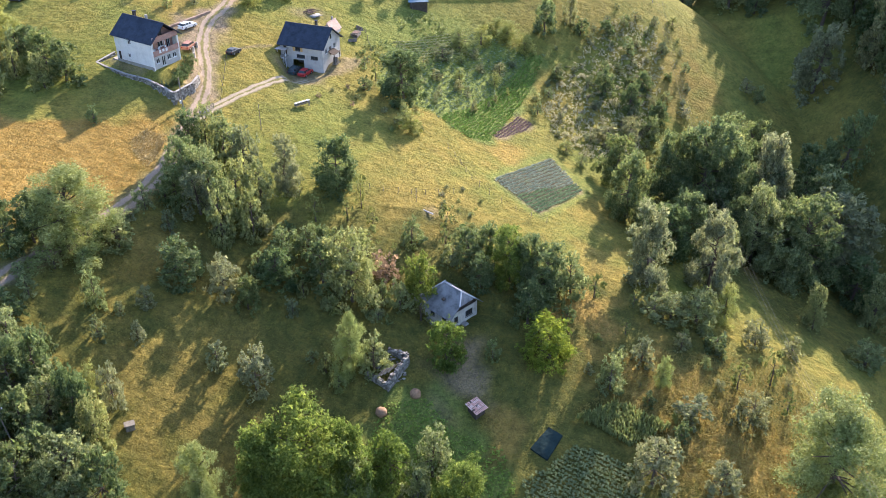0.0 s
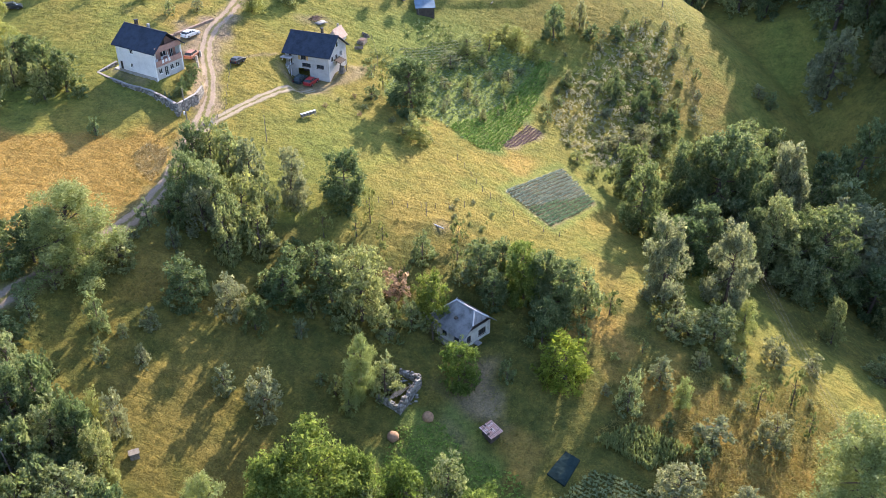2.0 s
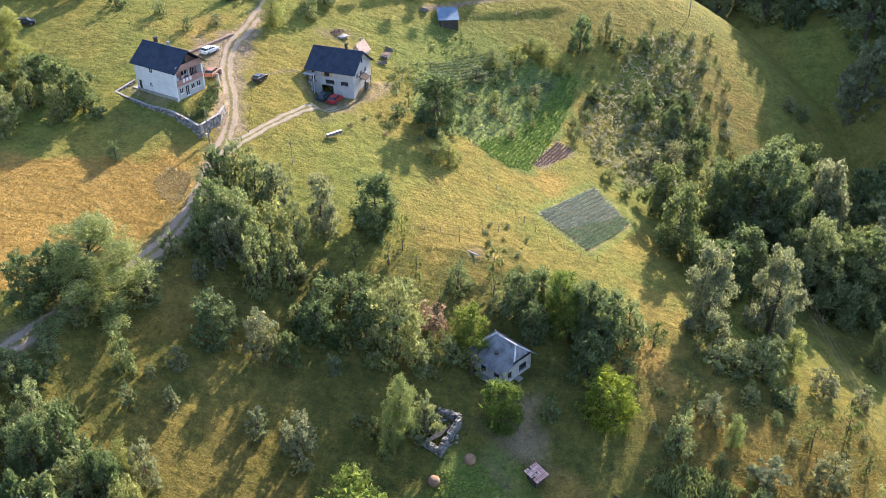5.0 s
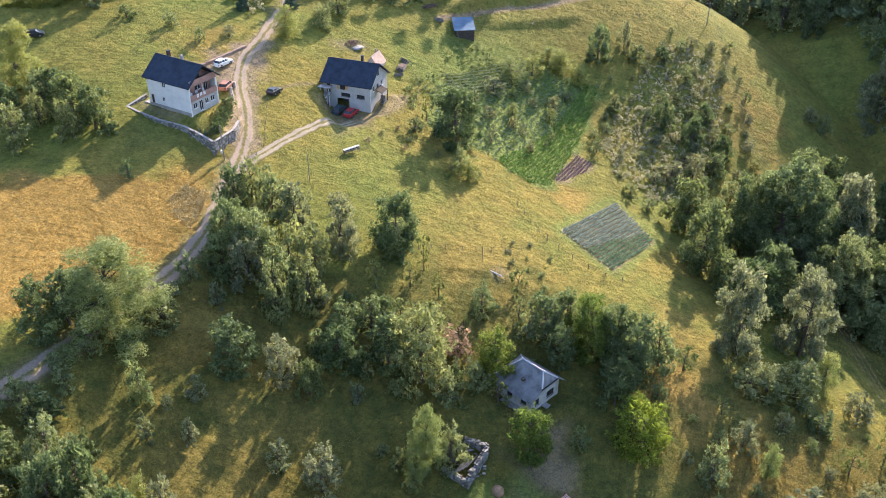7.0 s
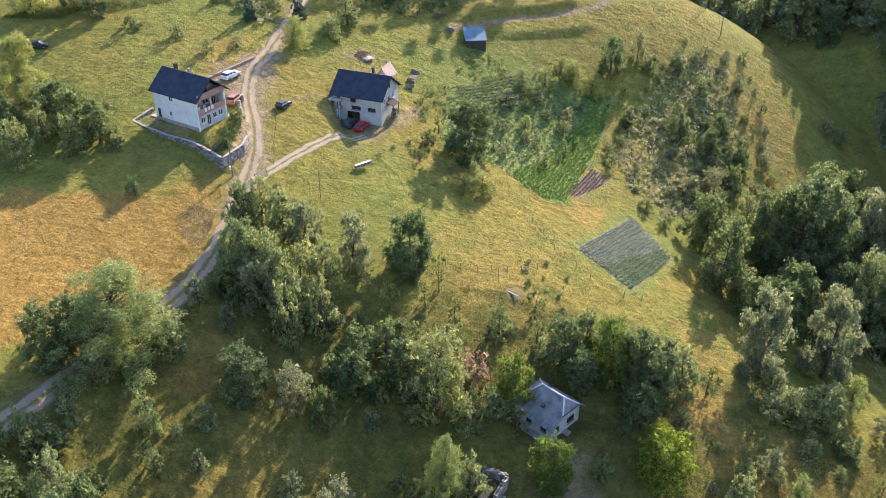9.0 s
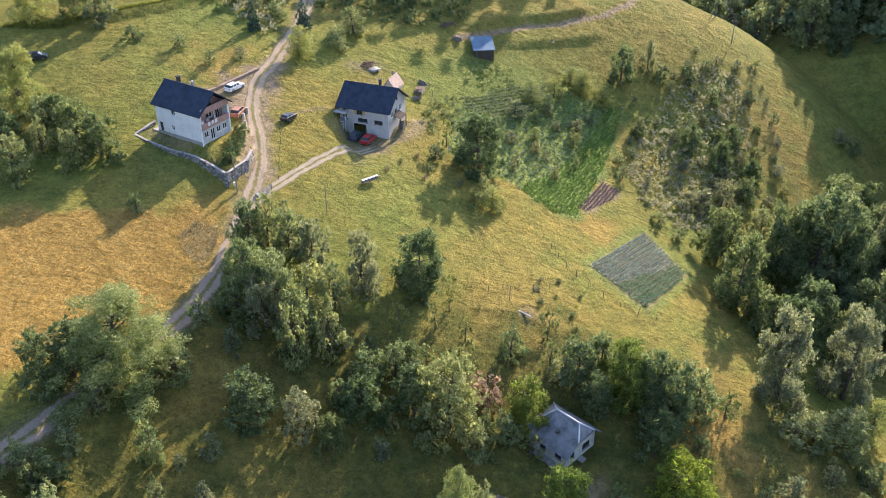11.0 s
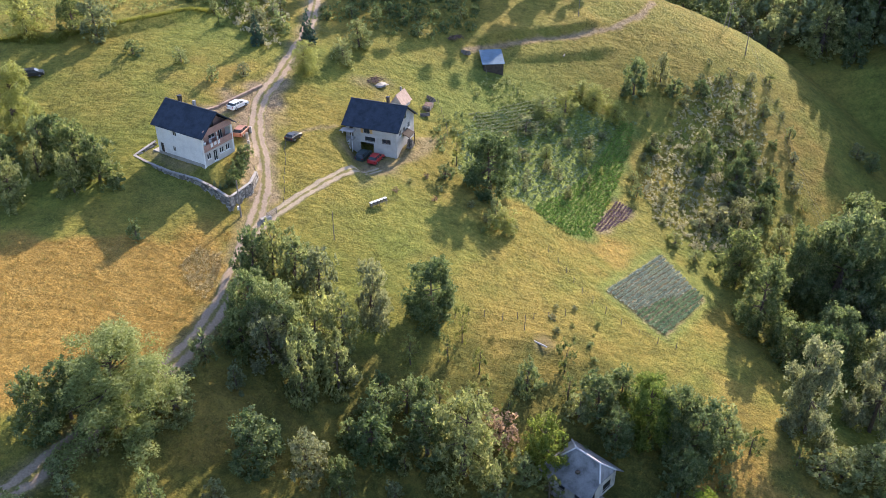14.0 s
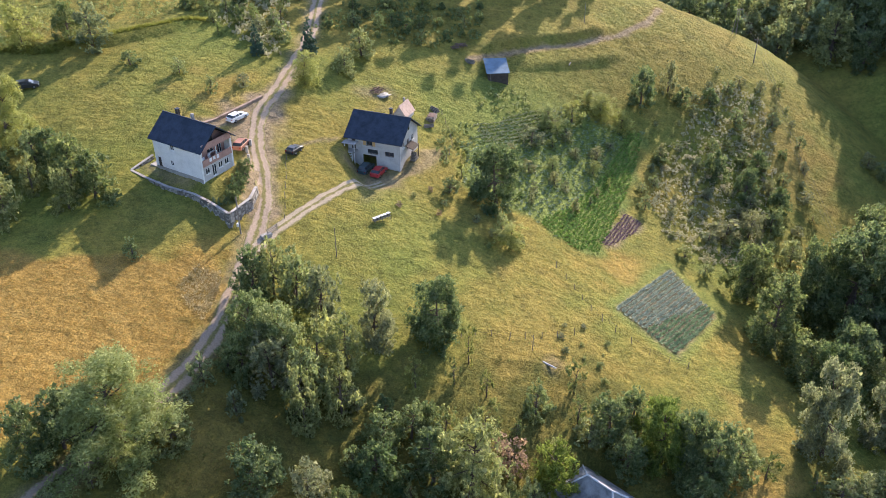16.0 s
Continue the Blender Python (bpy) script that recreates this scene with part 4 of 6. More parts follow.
def window(parent, u0, u1, z0, z1, place, frame_mat=None, bars=1, inset=0.12):
    """A framed window set into an opening of a wall."""
    fm = frame_mat or FRAMEWHITE

    def bar(bm, a, b, c, d, e, f):
        q = [place(u, v, w) for w in (e, f) for v in (c, d) for u in (a, b)]
        vs = [bm.verts.new(p) for p in q]
        for k in ((0, 2, 3, 1), (4, 5, 7, 6), (0, 1, 5, 4), (2, 6, 7, 3), (0, 4, 6, 2), (1, 3, 7, 5)):
            bm.faces.new([vs[i] for i in k])

    t = 0.07
    bm = bmesh.new()
    bar(bm, u0, u0 + t, inset - 0.04, inset + 0.04, z0, z1)
    bar(bm, u1 - t, u1, inset - 0.04, inset + 0.04, z0, z1)
    bar(bm, u0 + t, u1 - t, inset - 0.04, inset + 0.04, z0, z0 + t)
    bar(bm, u0 + t, u1 - t, inset - 0.04, inset + 0.04, z1 - t, z1)
    for k in range(bars):
        c = u0 + (u1 - u0) * (k + 1) / (bars + 1)
        bar(bm, c - t / 2, c + t / 2, inset - 0.035, inset + 0.035, z0 + t, z1 - t)
    win = part("window", bm, fm, parent)
    bm = bmesh.new()
    bar(bm, u0 + t, u1 - t, inset, inset + 0.02, z0 + t, z1 - t)
    part("pane", bm, GLASS, win)
    bm = bmesh.new()
    bar(bm, u0 - 0.06, u1 + 0.06, -0.07, inset - 0.05, z0 - 0.06, z0 - 0.005)
    part("sill", bm, fm, win)
    return win


def slope(name, corners, thick, material, parent, label="", seams=0, proud=0.04):
    """A roof slope: four corners (eave a, eave b, ridge b, ridge a), with thickness and raised seams."""
    a, b, c, d = [Vector(p) for p in corners]
    n = (b - a).cross(d - a).normalized()
    if n.z < 0:
        n = -n
    bm = bmesh.new()

    def prism(pts, t0, t1):
        lo = [bm.verts.new(p + n * t0) for p in pts]
        hi = [bm.verts.new(p + n * t1) for p in pts]
        k = len(pts)
        bm.faces.new(hi)
        bm.faces.new(list(reversed(lo)))
        for i in range(k):
            bm.faces.new((lo[i], lo[(i + 1) % k], hi[(i + 1) % k], hi[i]))

    prism([a, b, c, d], -thick, 0)
    for k in range(seams + 1 if seams else 0):
        f = k / seams
        p, q = a.lerp(b, f), d.lerp(c, f)
        e = (b - a).normalized() * 0.03
        prism([p - e, p + e, q + e, q - e], 0.002, proud)
    bmesh.ops.recalc_face_normals(bm, faces=bm.faces[:])
    return part(name, bm, material, parent, label)


def gable(name, x0, x1, pts, material, parent, label=""):
    """An upright slab between x0 and x1 with the outline pts (y, z)."""
    bm = bmesh.new()
    a = [bm.verts.new((x0, y, z)) for y, z in pts]
    b = [bm.verts.new((x1, y, z)) for y, z in pts]
    bm.faces.new(a)
    bm.faces.new(list(reversed(b)))
    for i in range(len(pts)):
        j = (i + 1) % len(pts)
        bm.faces.new((a[i], b[i], b[j], a[j]))
    bmesh.ops.recalc_face_normals(bm, faces=bm.faces[:])
    return part(name, bm, material, parent, label)


# ---- white farmhouse with the loggia ----
def white_farmhouse():
    L, W, H, R = 10.2, 6.9, 5.5, 8.3
    e = empty("house", pose(-55.2, 164.6, 30.8, 0, 0, 148), "white two-storey farmhouse with a dark blue roof and red loggia", "house")
    t = 0.3
    front = lambda u, v, w: (u, -v, w)
    back = lambda u, v, w: (u, -W + v, w)
    end = lambda u, v, w: (L - v, -W + t + u, w)
    holes = [(5.6, 6.5, 3.9, 4.9), (6.2, 6.9, 1.1, 2.0), (8.9, 9.7, 0.0, 2.0)]
    bm = bmesh.new()
    pierced(bm, L, -2.0, H, holes, t, front)
    pierced(bm, L, -2.0, H, [(2, 3.2, 3.4, 4.6), (6, 7.2, 3.4, 4.6)], t, back)
    pierced(bm, W - 2 * t, -2.0, H, [(2, 3.2, 3.4, 4.6)], t, end)
    part("wall", bm, WHITE, e)
    gable("gable_wall", L - t, L - 0.003, [(-0.002, H), (-W + 0.002, H), (-W / 2, R - 0.2)], WHITE, e)
    for u0, u1, z0, z1 in holes[:2]:
        window(e, u0, u1, z0, z1, front)
    block("cellar_door", 8.9, 9.7, -0.2, -0.14, 0.0, 2.0, DARKWOOD, e)
    # ground floor front and the two floors of the loggia
    face = lambda u, v, w: (v, -t - u, w)
    gh = [(0.5, 1.4, 0.9, 1.9), (1.9, 2.8, 0.1, 2.0), (3.3, 4.2, 0.9, 1.9), (4.7, 5.6, 0.9, 1.9)]
    bm = bmesh.new()
    pierced(bm, W - 2 * t, -2.0, 2.35, gh, t, face)
    part("ground_floor_wall", bm, GREYWALL, e, "grey plastered ground floor with pale windows")
    for h in gh:
        window(e, *h, face)
    inner = lambda u, v, w: (1.4 + v, -t - u, w)
    lh = [(0.6, 1.5, 2.5, 4.5), (2.6, 4.0, 3.3, 4.5), (4.8, 5.7, 2.5, 4.5)]
    bm = bmesh.new()
    pierced(bm, W - 2 * t, 2.35, 5.1, lh, 0.2, inner)
    part("loggia_wall", bm, PINK, e, "brick-red loggia back wall")
    for h in lh:
        window(e, *h, inner)
    block("loggia_floor", -0.12, 1.4, -W + t + 0.004, -t - 0.004, 2.36, 2.55, PINK, e, "red concrete balcony slab")
    block("upper_floor", -0.30, 1.4, -W + t + 0.004, -t - 0.004, 5.05, 5.25, PINK, e, "red concrete balcony slab")
    gable("upper_gable", 1.1, 1.3, [(-0.5, 5.25), (-W + 0.5, 5.25), (-W + 0.5, 5.55), (-W / 2, R - 0.35), (-0.5, 5.55)], PINK, e, "brick-red gable with a dark door")
    block("gable_door", 1.04, 1.10, -W / 2 - 0.5, -W / 2 + 0.4, 5.25, 7.2, DARKWOOD, e)
    for z, name in ((2.55, "balcony_rail"), (5.25, "upper_rail")):
        x0 = -0.10 if z < 3 else -0.28
        block(name, x0 - 0.02, x0 + 0.08, -W + t + 0.01, -t - 0.01, z + 0.82, z + 0.90, PINK, e)
        block("parapet", x0, x0 + 0.06, -W + t + 0.01, -t - 0.01, z, z + 0.815, PINK, e, "brick-red boarded parapet")
        for y in (-W + t + 0.05, -W / 2, -t - 0.15):
            block("post", x0 + 0.065, x0 + 0.165, y, y + 0.10, z, z + (2.45 if z < 3 else 0.8), FRAMEWHITE, e)
    block("plinth", -0.01, L + 0.01, 0.003, 0.05, -2.0, 0.42, CONCRETE, e, "damp grey plinth")
    for k in range(3):
        block("washing", -0.135, -0.125, -2.2 - 0.8 * k, -1.7 - 0.8 * k, 2.75 + 0.1 * (k % 2), 3.4, FRAMEWHITE, e, "white washing over the balcony rail")
    slope("roof_slope", [(-0.7, 0.55, H - 0.35), (L + 0.5, 0.55, H - 0.35), (L + 0.5, -W / 2, R), (-0.7, -W / 2, R)], 0.14, SLATE, e, "dark blue sheet roof")
    slope("roof_slope", [(-0.7, -W - 0.55, H - 0.35), (L + 0.5, -W - 0.55, H - 0.35), (L + 0.5, -W / 2, R), (-0.7, -W / 2, R)], 0.14, SLATE, e, "dark blue sheet roof")
    block("ridge_cap", -0.7, L + 0.5, -W / 2 - 0.12, -W / 2 + 0.12, R - 0.03, R + 0.06, SLATE, e, "", 0.02)
    ch = block("chimney", 7.6, 8.1, -W / 2 - 0.75, -W / 2 - 0.25, R - 0.8, R + 0.75, DARKWOOD, e, "dark sheet-clad chimney")
    block("chimney_cap", 7.5, 8.2, -W / 2 - 0.85, -W / 2 - 0.15, R + 0.78, R + 0.86, SLATE, ch)
    block("chimney", 5.0, 5.4, -W / 2 - 1.2, -W / 2 - 0.8, R - 1.2, R + 0.35, CONCRETE, e)
    block("porch_slab", 9.9, 11.8, -2.8, 0.0, -0.6, 0.05, CONCRETE, e)
    return e


white_farmhouse()


def balcony_chair(m):
    e = empty("chair", m, "white plastic chair on the farmhouse balcony", "chair", "chairs on the balcony")
    block("seat", -0.25, 0.25, -0.26, 0.26, 0.40, 0.46, FRAMEWHITE, e, "", 0.02)
    block("backrest", 0.21, 0.26, -0.26, 0.26, 0.462, 0.90, FRAMEWHITE, e, "", 0.02)
    for px in (-0.23, 0.18):
        for py in (-0.24, 0.19):
            block("leg", px, px + 0.05, py, py + 0.05, 0.0, 0.398, FRAMEWHITE, e)
    return e


LOGGIA = pose(-55.2, 164.6, 30.8, 0, 0, 148)
seat = balcony_chair(LOGGIA @ pose(0.65, -1.5, 2.552, 0, 0, 8))
for y, turn in ((-2.6, -15), (-4.4, 24)):
    copy_thing(seat, LOGGIA @ pose(0.65, y, 2.552, 0, 0, turn))


# ---- grey farmhouse above the branch track ----
def grey_farmhouse():
    L, W, H, R = 10.1, 8.2, 4.6, 7.7
    e = empty("house", pose(-25.5, 183.6, 23.7, 0, 0, 159), "grey rendered farmhouse with a dark blue roof above a parking bay", "house")
    t = 0.3
    front = lambda u, v, w: (u, -v, w)
    back = lambda u, v, w: (u, -W + v, w)
    end = lambda u, v, w: (L - v, -W + t + u, w)
    face = lambda u, v, w: (v, -t - u, w)
    fh = [(5.3, 6.5, 3.1, 4.1), (4.3, 6.3, 1.6, 2.4), (1.2, 2.9, 1.6, 2.4), (4.6, 7.3, -1.1, 1.2), (8.6, 9.4, 2.0, 3.9)]
    gh = [(1.0, 2.0, 2.7, 3.8), (4.9, 5.9, 2.7, 3.8), (2.9, 3.8, 1.8, 3.7)]
    bm = bmesh.new()
    pierced(bm, L, -1.5, H, fh, t, front)
    pierced(bm, L, -1.5, H, [(2, 3, 3.4, 4.5)], t, back)
    pierced(bm, W - 2 * t, -1.5, H, [(2, 3, 3.4, 4.5)], t, end)
    pierced(bm, W - 2 * t, -1.5, H, gh, t, face)
    part("wall", bm, GREYWALL, e, "unpainted grey render")
    for x0, x1 in ((0.003, t), (L - t, L - 0.003)):
        gable("gable_wall", x0, x1, [(-0.002, H), (-W + 0.002, H), (-W / 2, R - 0.2)], GREYWALL, e)
    for h in fh[:3]:
        window(e, *h, front, DARKWOOD)
    for h in gh[:2]:
        window(e, *h, face, FRAMEWHITE)
    block("attic_window", -0.03, 0.05, -W / 2 - 0.35, -W / 2 + 0.35, 5.3, 6.2, GLASS, e)
    for u in (4.72, 6.55):
        block("shutter", u, u + 0.53, 0.005, 0.05, 3.05, 4.15, SHUTTER, e, "ochre wooden shutter")
    block("garage_back", 4.6, 7.3, -2.4, -2.3, -1.3, 1.35, DARKWOOD, e)
    block("entrance_door", 8.6, 9.4, -0.2, -0.14, 2.0, 3.9, DARKWOOD, e)
    block("side_door", 0.14, 0.2, -t - 3.8, -t - 2.9, 1.8, 3.7, DARKWOOD, e)
    # outside stair with its landing and canopy
    stair = block("landing", 8.2, 10.4, 0.006, 1.3, 1.8, 1.98, CONCRETE, e)
    for x in (8.3, 10.2):
        block("post", x, x + 0.12, 1.1, 1.22, -1.5, 3.5, FRAMEWHITE, stair)
    block("canopy", 8.0, 10.6, 0.006, 1.6, 3.5, 3.6, CONCRETE, e, "pale canopy over the stair")
    ladder = block("stringer", 8.7, 8.8, 1.3, 1.4, -1.4, 1.9, FRAMEWHITE, e)
    block("stringer", 9.5, 9.6, 1.3, 1.4, -1.4, 1.9, FRAMEWHITE, e)
    for k in range(10):
        block("rung", 8.8, 9.5, 1.28, 1.42, -1.0 + 0.3 * k, -0.93 + 0.3 * k, FRAMEWHITE, ladder)
    # lean-to porch on the gable side
    porch = slope("porch_roof", [(-1.6, -t - 4.6, 2.4), (-1.6, -t - 2.0, 2.4), (-0.02, -t - 2.0, 3.0), (-0.02, -t - 4.6, 3.0)], 0.08, DARKWOOD, e, "brown lean-to porch roof")
    for y in (-t - 4.9, -t - 2.4):
        block("post", -1.45, -1.33, y, y + 0.12, -2.5, 2.45, DARKWOOD, porch)
    slope("roof_slope", [(-0.6, 0.6, H - 0.35), (L + 0.6, 0.6, H - 0.35), (L + 0.6, -W / 2, R), (-0.6, -W / 2, R)], 0.14, SLATE, e, "dark blue sheet roof")
    slope("roof_slope", [(-0.6, -W - 0.6, H - 0.35), (L + 0.6, -W - 0.6, H - 0.35), (L + 0.6, -W / 2, R), (-0.6, -W / 2, R)], 0.14, SLATE, e, "dark blue sheet roof")
    block("ridge_cap", -0.6, L + 0.6, -W / 2 - 0.12, -W / 2 + 0.12, R - 0.03, R + 0.06, SLATE, e, "", 0.02)
    ch = block("chimney", 3.3, 3.75, -W / 2 - 0.8, -W / 2 - 0.35, R - 0.8, R + 0.9, DARKWOOD, e, "dark chimney")
    block("chimney_cap", 3.2, 3.85, -W / 2 - 0.9, -W / 2 - 0.25, R + 0.93, R + 1.0, SLATE, ch)
    return e


grey_farmhouse()


def tiled_outhouse():
    """A small outhouse with a clay-tile roof behind the grey farmhouse."""
    z = at(-25.6, 201.0) - 1.5
    e = empty("outhouse", pose(-25.4, 201.0, z, 0, 0, 66) @ Matrix.Diagonal((0.8, 0.8, 0.9, 1)), "small outhouse with a steep clay-tile roof behind the farmhouse", "shed")
    block("wall", -2.2, 2.2, -1.6, 1.6, -0.8, 2.3, GREYWALL, e)
    for x in (-2.2, 2.08):
        gable("gable_wall", x + 0.002, x + 0.12, [(-1.6, 2.3), (1.6, 2.3), (0, 4.1)], GREYWALL, e)
    for s in (1, -1):
        slope("roof_slope", [(-2.5, 1.95 * s, 1.95), (2.5, 1.95 * s, 1.95), (2.5, 0, 4.25), (-2.5, 0, 4.25)], 0.1, TERRACOTTA, e, "faded clay-tile roof")
    block("ridge_cap", -2.5, 2.5, -0.13, 0.13, 4.2, 4.32, TERRACOTTA, e, "", 0.02)
    block("chimney", 1.2, 1.6, 0.3, 0.7, 3.4, 4.9, CONCRETE, e)


tiled_outhouse()


def blue_shed():
    z = at(-6.3, 224.0)
    e = empty("shed", pose(-6.3, 224.4, z, 0, 0, 5) @ Matrix.Diagonal((1.15, 1.1, 1.08, 1)), "dark plank shed with a blue sheet roof beside the upper path", "shed")
    for x0, x1, y0, y1 in ((-1.8, 1.8, -2.3, -2.18), (-1.8, 1.8, 2.18, 2.3), (-1.8, -1.68, -2.18, 2.18), (1.68, 1.8, -2.18, 2.18)):
        block("wall", x0, x1, y0, y1, -1.4, 1.55, DARKWOOD, e)
    k = -1.75
    while k < 1.75:
        block("plank", k, k + 0.28, -2.33, -2.303, -1.2, 1.5, DARKWOOD, e)
        k += 0.31
    slope("roof", [(-2.15, -2.7, 1.5), (2.15, -2.7, 1.5), (2.15, 2.7, 2.6), (-2.15, 2.7, 2.6)], 0.08, BLUEROOF, e, "blue painted sheet roof")
    bm = bmesh.new()
    rod(bm, (-1.2, -3.2, -1.6), (-1.5, -2.2, 1.5), 0.05, 0.05, 6)
    part("prop", bm, WOOD, e)


blue_shed()


def old_cottage():
    """Abandoned cottage with a half-hipped sheet roof."""
    A, B, H, E, R = 7.3, 6.3, 2.75, 2.55, 5.9
    e = empty("cottage", pose(1.2, 116.6, 5.0, 0, 0, 135), "abandoned limewashed cottage with a half-hipped grey sheet roof", "house")
    t = 0.35
    side = lambda u, v, w: (u, -v, w)
    far_side = lambda u, v, w: (u, -B + v, w)
    face = lambda u, v, w: (v, -t - u, w)
    end = lambda u, v, w: (A - v, -B + t + u, w)
    sh, gh = [(0.9, 2.0, 0.9, 2.1), (3.6, 4.6, 0.9, 2.1)], [(0.6, 1.5, 0.8, 2.0), (3.2, 4.9, 0.8, 2.0)]
    bm = bmesh.new()
    pierced(bm, A, -1.2, H, sh, t, side)
    pierced(bm, A, -1.2, H, [(2, 3, 0.9, 2.1)], t, far_side)
    pierced(bm, B - 2 * t, -1.2, H, gh, t, face)
    pierced(bm, B - 2 * t, -1.2, H, [], t, end)
    part("wall", bm, OLDWALL, e, "stained limewashed wall")
    for h in sh:
        window(e, *h, side, DARKWOOD)
    for h, n in zip(gh, (1, 3)):
        window(e, *h, face, DARKWOOD, n)
    block("attic_floor", 0.1, A - 0.1, -B + 0.1, -0.1, H + 0.004, H + 0.12, DARKWOOD, e)
    for x0 in (0.35,):
        gable("attic_gable", x0, x0 + 0.12, [(-0.4, H + 0.1), (-B + 0.4, H + 0.1), (-B / 2 - 1.2, 4.7), (-B / 2 + 1.2, 4.7)], DARKWOOD, e, "dark boarded attic gable")
    o, m = 0.75, -B / 2
    # near end: a half hip over a boarded gable; far end: a full hip
    hip, hip_far = 1.35, 3.5
    zc = E + (R - E) * 0.55
    yc = (B / 2 + o) * 0.45
    for s in (1, -1):
        a, b = Vector((-o, m + s * (B / 2 + o), E)), Vector((A + o, m + s * (B / 2 + o), E))
        d, f, g = Vector((A + o - hip_far, m, R)), Vector((-o + hip, m, R)), Vector((-o, m + s * yc, zc))
        bm = bmesh.new()
        n = (b - a).cross(g - a).normalized()
        n = n if n.z > 0 else -n
        hi = [bm.verts.new(p) for p in (a, b, d, f, g)]
        lo = [bm.verts.new(p - n * 0.09) for p in (a, b, d, f, g)]
        bm.faces.new(hi)
        bm.faces.new(list(reversed(lo)))
        for i in range(5):
            bm.faces.new((lo[i], lo[(i + 1) % 5], hi[(i + 1) % 5], hi[i]))
        bmesh.ops.recalc_face_normals(bm, faces=bm.faces[:])
        part("roof_slope", bm, SHINGLE, e, "weathered grey sheet roof")
    for x, xr, yc, zc in ((-o, -o + hip, yc, zc), (A + o, A + o - hip_far, B / 2 + o, E)):
        bm = bmesh.new()
        tri = [Vector((x, m - yc, zc)), Vector((x, m + yc, zc)), Vector((xr, m, R))]
        hi = [bm.verts.new(p + Vector((0, 0, 0.004))) for p in tri]
        lo = [bm.verts.new(p - Vector((0, 0, 0.10))) for p in tri]
        bm.faces.new(hi)
        bm.faces.new(lo)
        for i in range(3):
            bm.faces.new((lo[i], lo[(i + 1) % 3], hi[(i + 1) % 3], hi[i]))
        bmesh.ops.recalc_face_normals(bm, faces=bm.faces[:])
        part("half_hip", bm, SHINGLE, e, "weathered grey sheet roof")
        for s in (1, -1):
            bm = bmesh.new()
            rod(bm, (x, m + s * yc, zc + 0.03), (xr, m, R + 0.03), 0.12, 0.12, 6)
            part("hip_cap", bm, CAP, e, "pale bent-sheet hip cap")
    bm = bmesh.new()
    rod(bm, (-o + hip, m, R + 0.03), (A + o - hip_far, m, R + 0.03), 0.14, 0.14, 6)
    part("ridge_cap", bm, CAP, e, "pale bent-sheet ridge cap")
    block("roof_patch", 2.2, 2.7, m + 2.0, m + 2.5, E + 1.9, E + 2.2, DARKWOOD, e)
    block("step", -1.0, -0.02, -3.4, -2.4, -0.6, 0.25, CONCRETE, e, "", 0.04)
    block("plinth", 1.2, 5.2, 0.02, 1.6, -0.9, 0.15, STONE, e, "stone terrace beside the wall", 0.05)


old_cottage()


# ---- stone walls ----
def rubble(bm, a, b, base, top, thick, rng, size=0.34):
    """A dry wall of uneven stones from a to b; base and top give the height at each end."""
    a, b = Vector((*a, 0)), Vector((*b, 0))
    length = (b - a).length
    d = (b - a) / length
    s = Vector((-d.y, d.x, 0))
    u = 0.0
    while u < length:
        step = size * rng.uniform(0.8, 1.5)
        f = u / length
        x, y = (a + d * u)[:2]
        z0, z1 = at(x, y) - 1.0 if base is None else base, top[0] + (top[1] - top[0]) * f
        z = z0
        z1 += rng.uniform(-0.25, 0.15)
        while z < z1:
            hgt = size * rng.uniform(0.6, 1.0)
            for w in (-thick / 2, thick / 2 - 0.22):
                j = [rng.uniform(-0.05, 0.05) for _ in range(4)]
                o = a + d * (u + j[0]) + s * (w + j[1]) + Vector((0, 0, z))
                vs = []
                for dz in (0, hgt * 0.97):
                    for dw, du in ((0, 0), (0, step), (0.24, step), (0.24, 0)):
                        vs.append(bm.verts.new(o + d * (du + rng.uniform(-0.04, 0.04)) + s * (dw + rng.uniform(-0.03, 0.03)) + Vector((0, 0, dz + rng.uniform(-0.03, 0.03)))))
                for k in ((3, 2, 1, 0), (4, 5, 6, 7), (0, 1, 5, 4), (1, 2, 6, 5), (2, 3, 7, 6), (3, 0, 4, 7)):
                    bm.faces.new([vs[i] for i in k])
            z += hgt
        u += step


def stone_material():
    m = Mat("mixed_field_stone", 0.95, 0.0, 0.2)
    geo = m.t.nodes.new("ShaderNodeNewGeometry")
    col = m.ramp(geo.outputs["Random Per Island"], [(0.0, (0.13, 0.12, 0.11)), (0.5, (0.23, 0.215, 0.195)), (1.0, (0.38, 0.36, 0.325))])
    fine = m.noise(m.place(), 7.0, 4, 0.7)
    m.base(m.mix(0.5, col, m.ramp(fine, [(0.3, (0.45, 0.45, 0.42)), (0.7, (1, 1, 1))]), "MULTIPLY"))
    m.bump(fine, 0.6, 0.03)
    return m.m


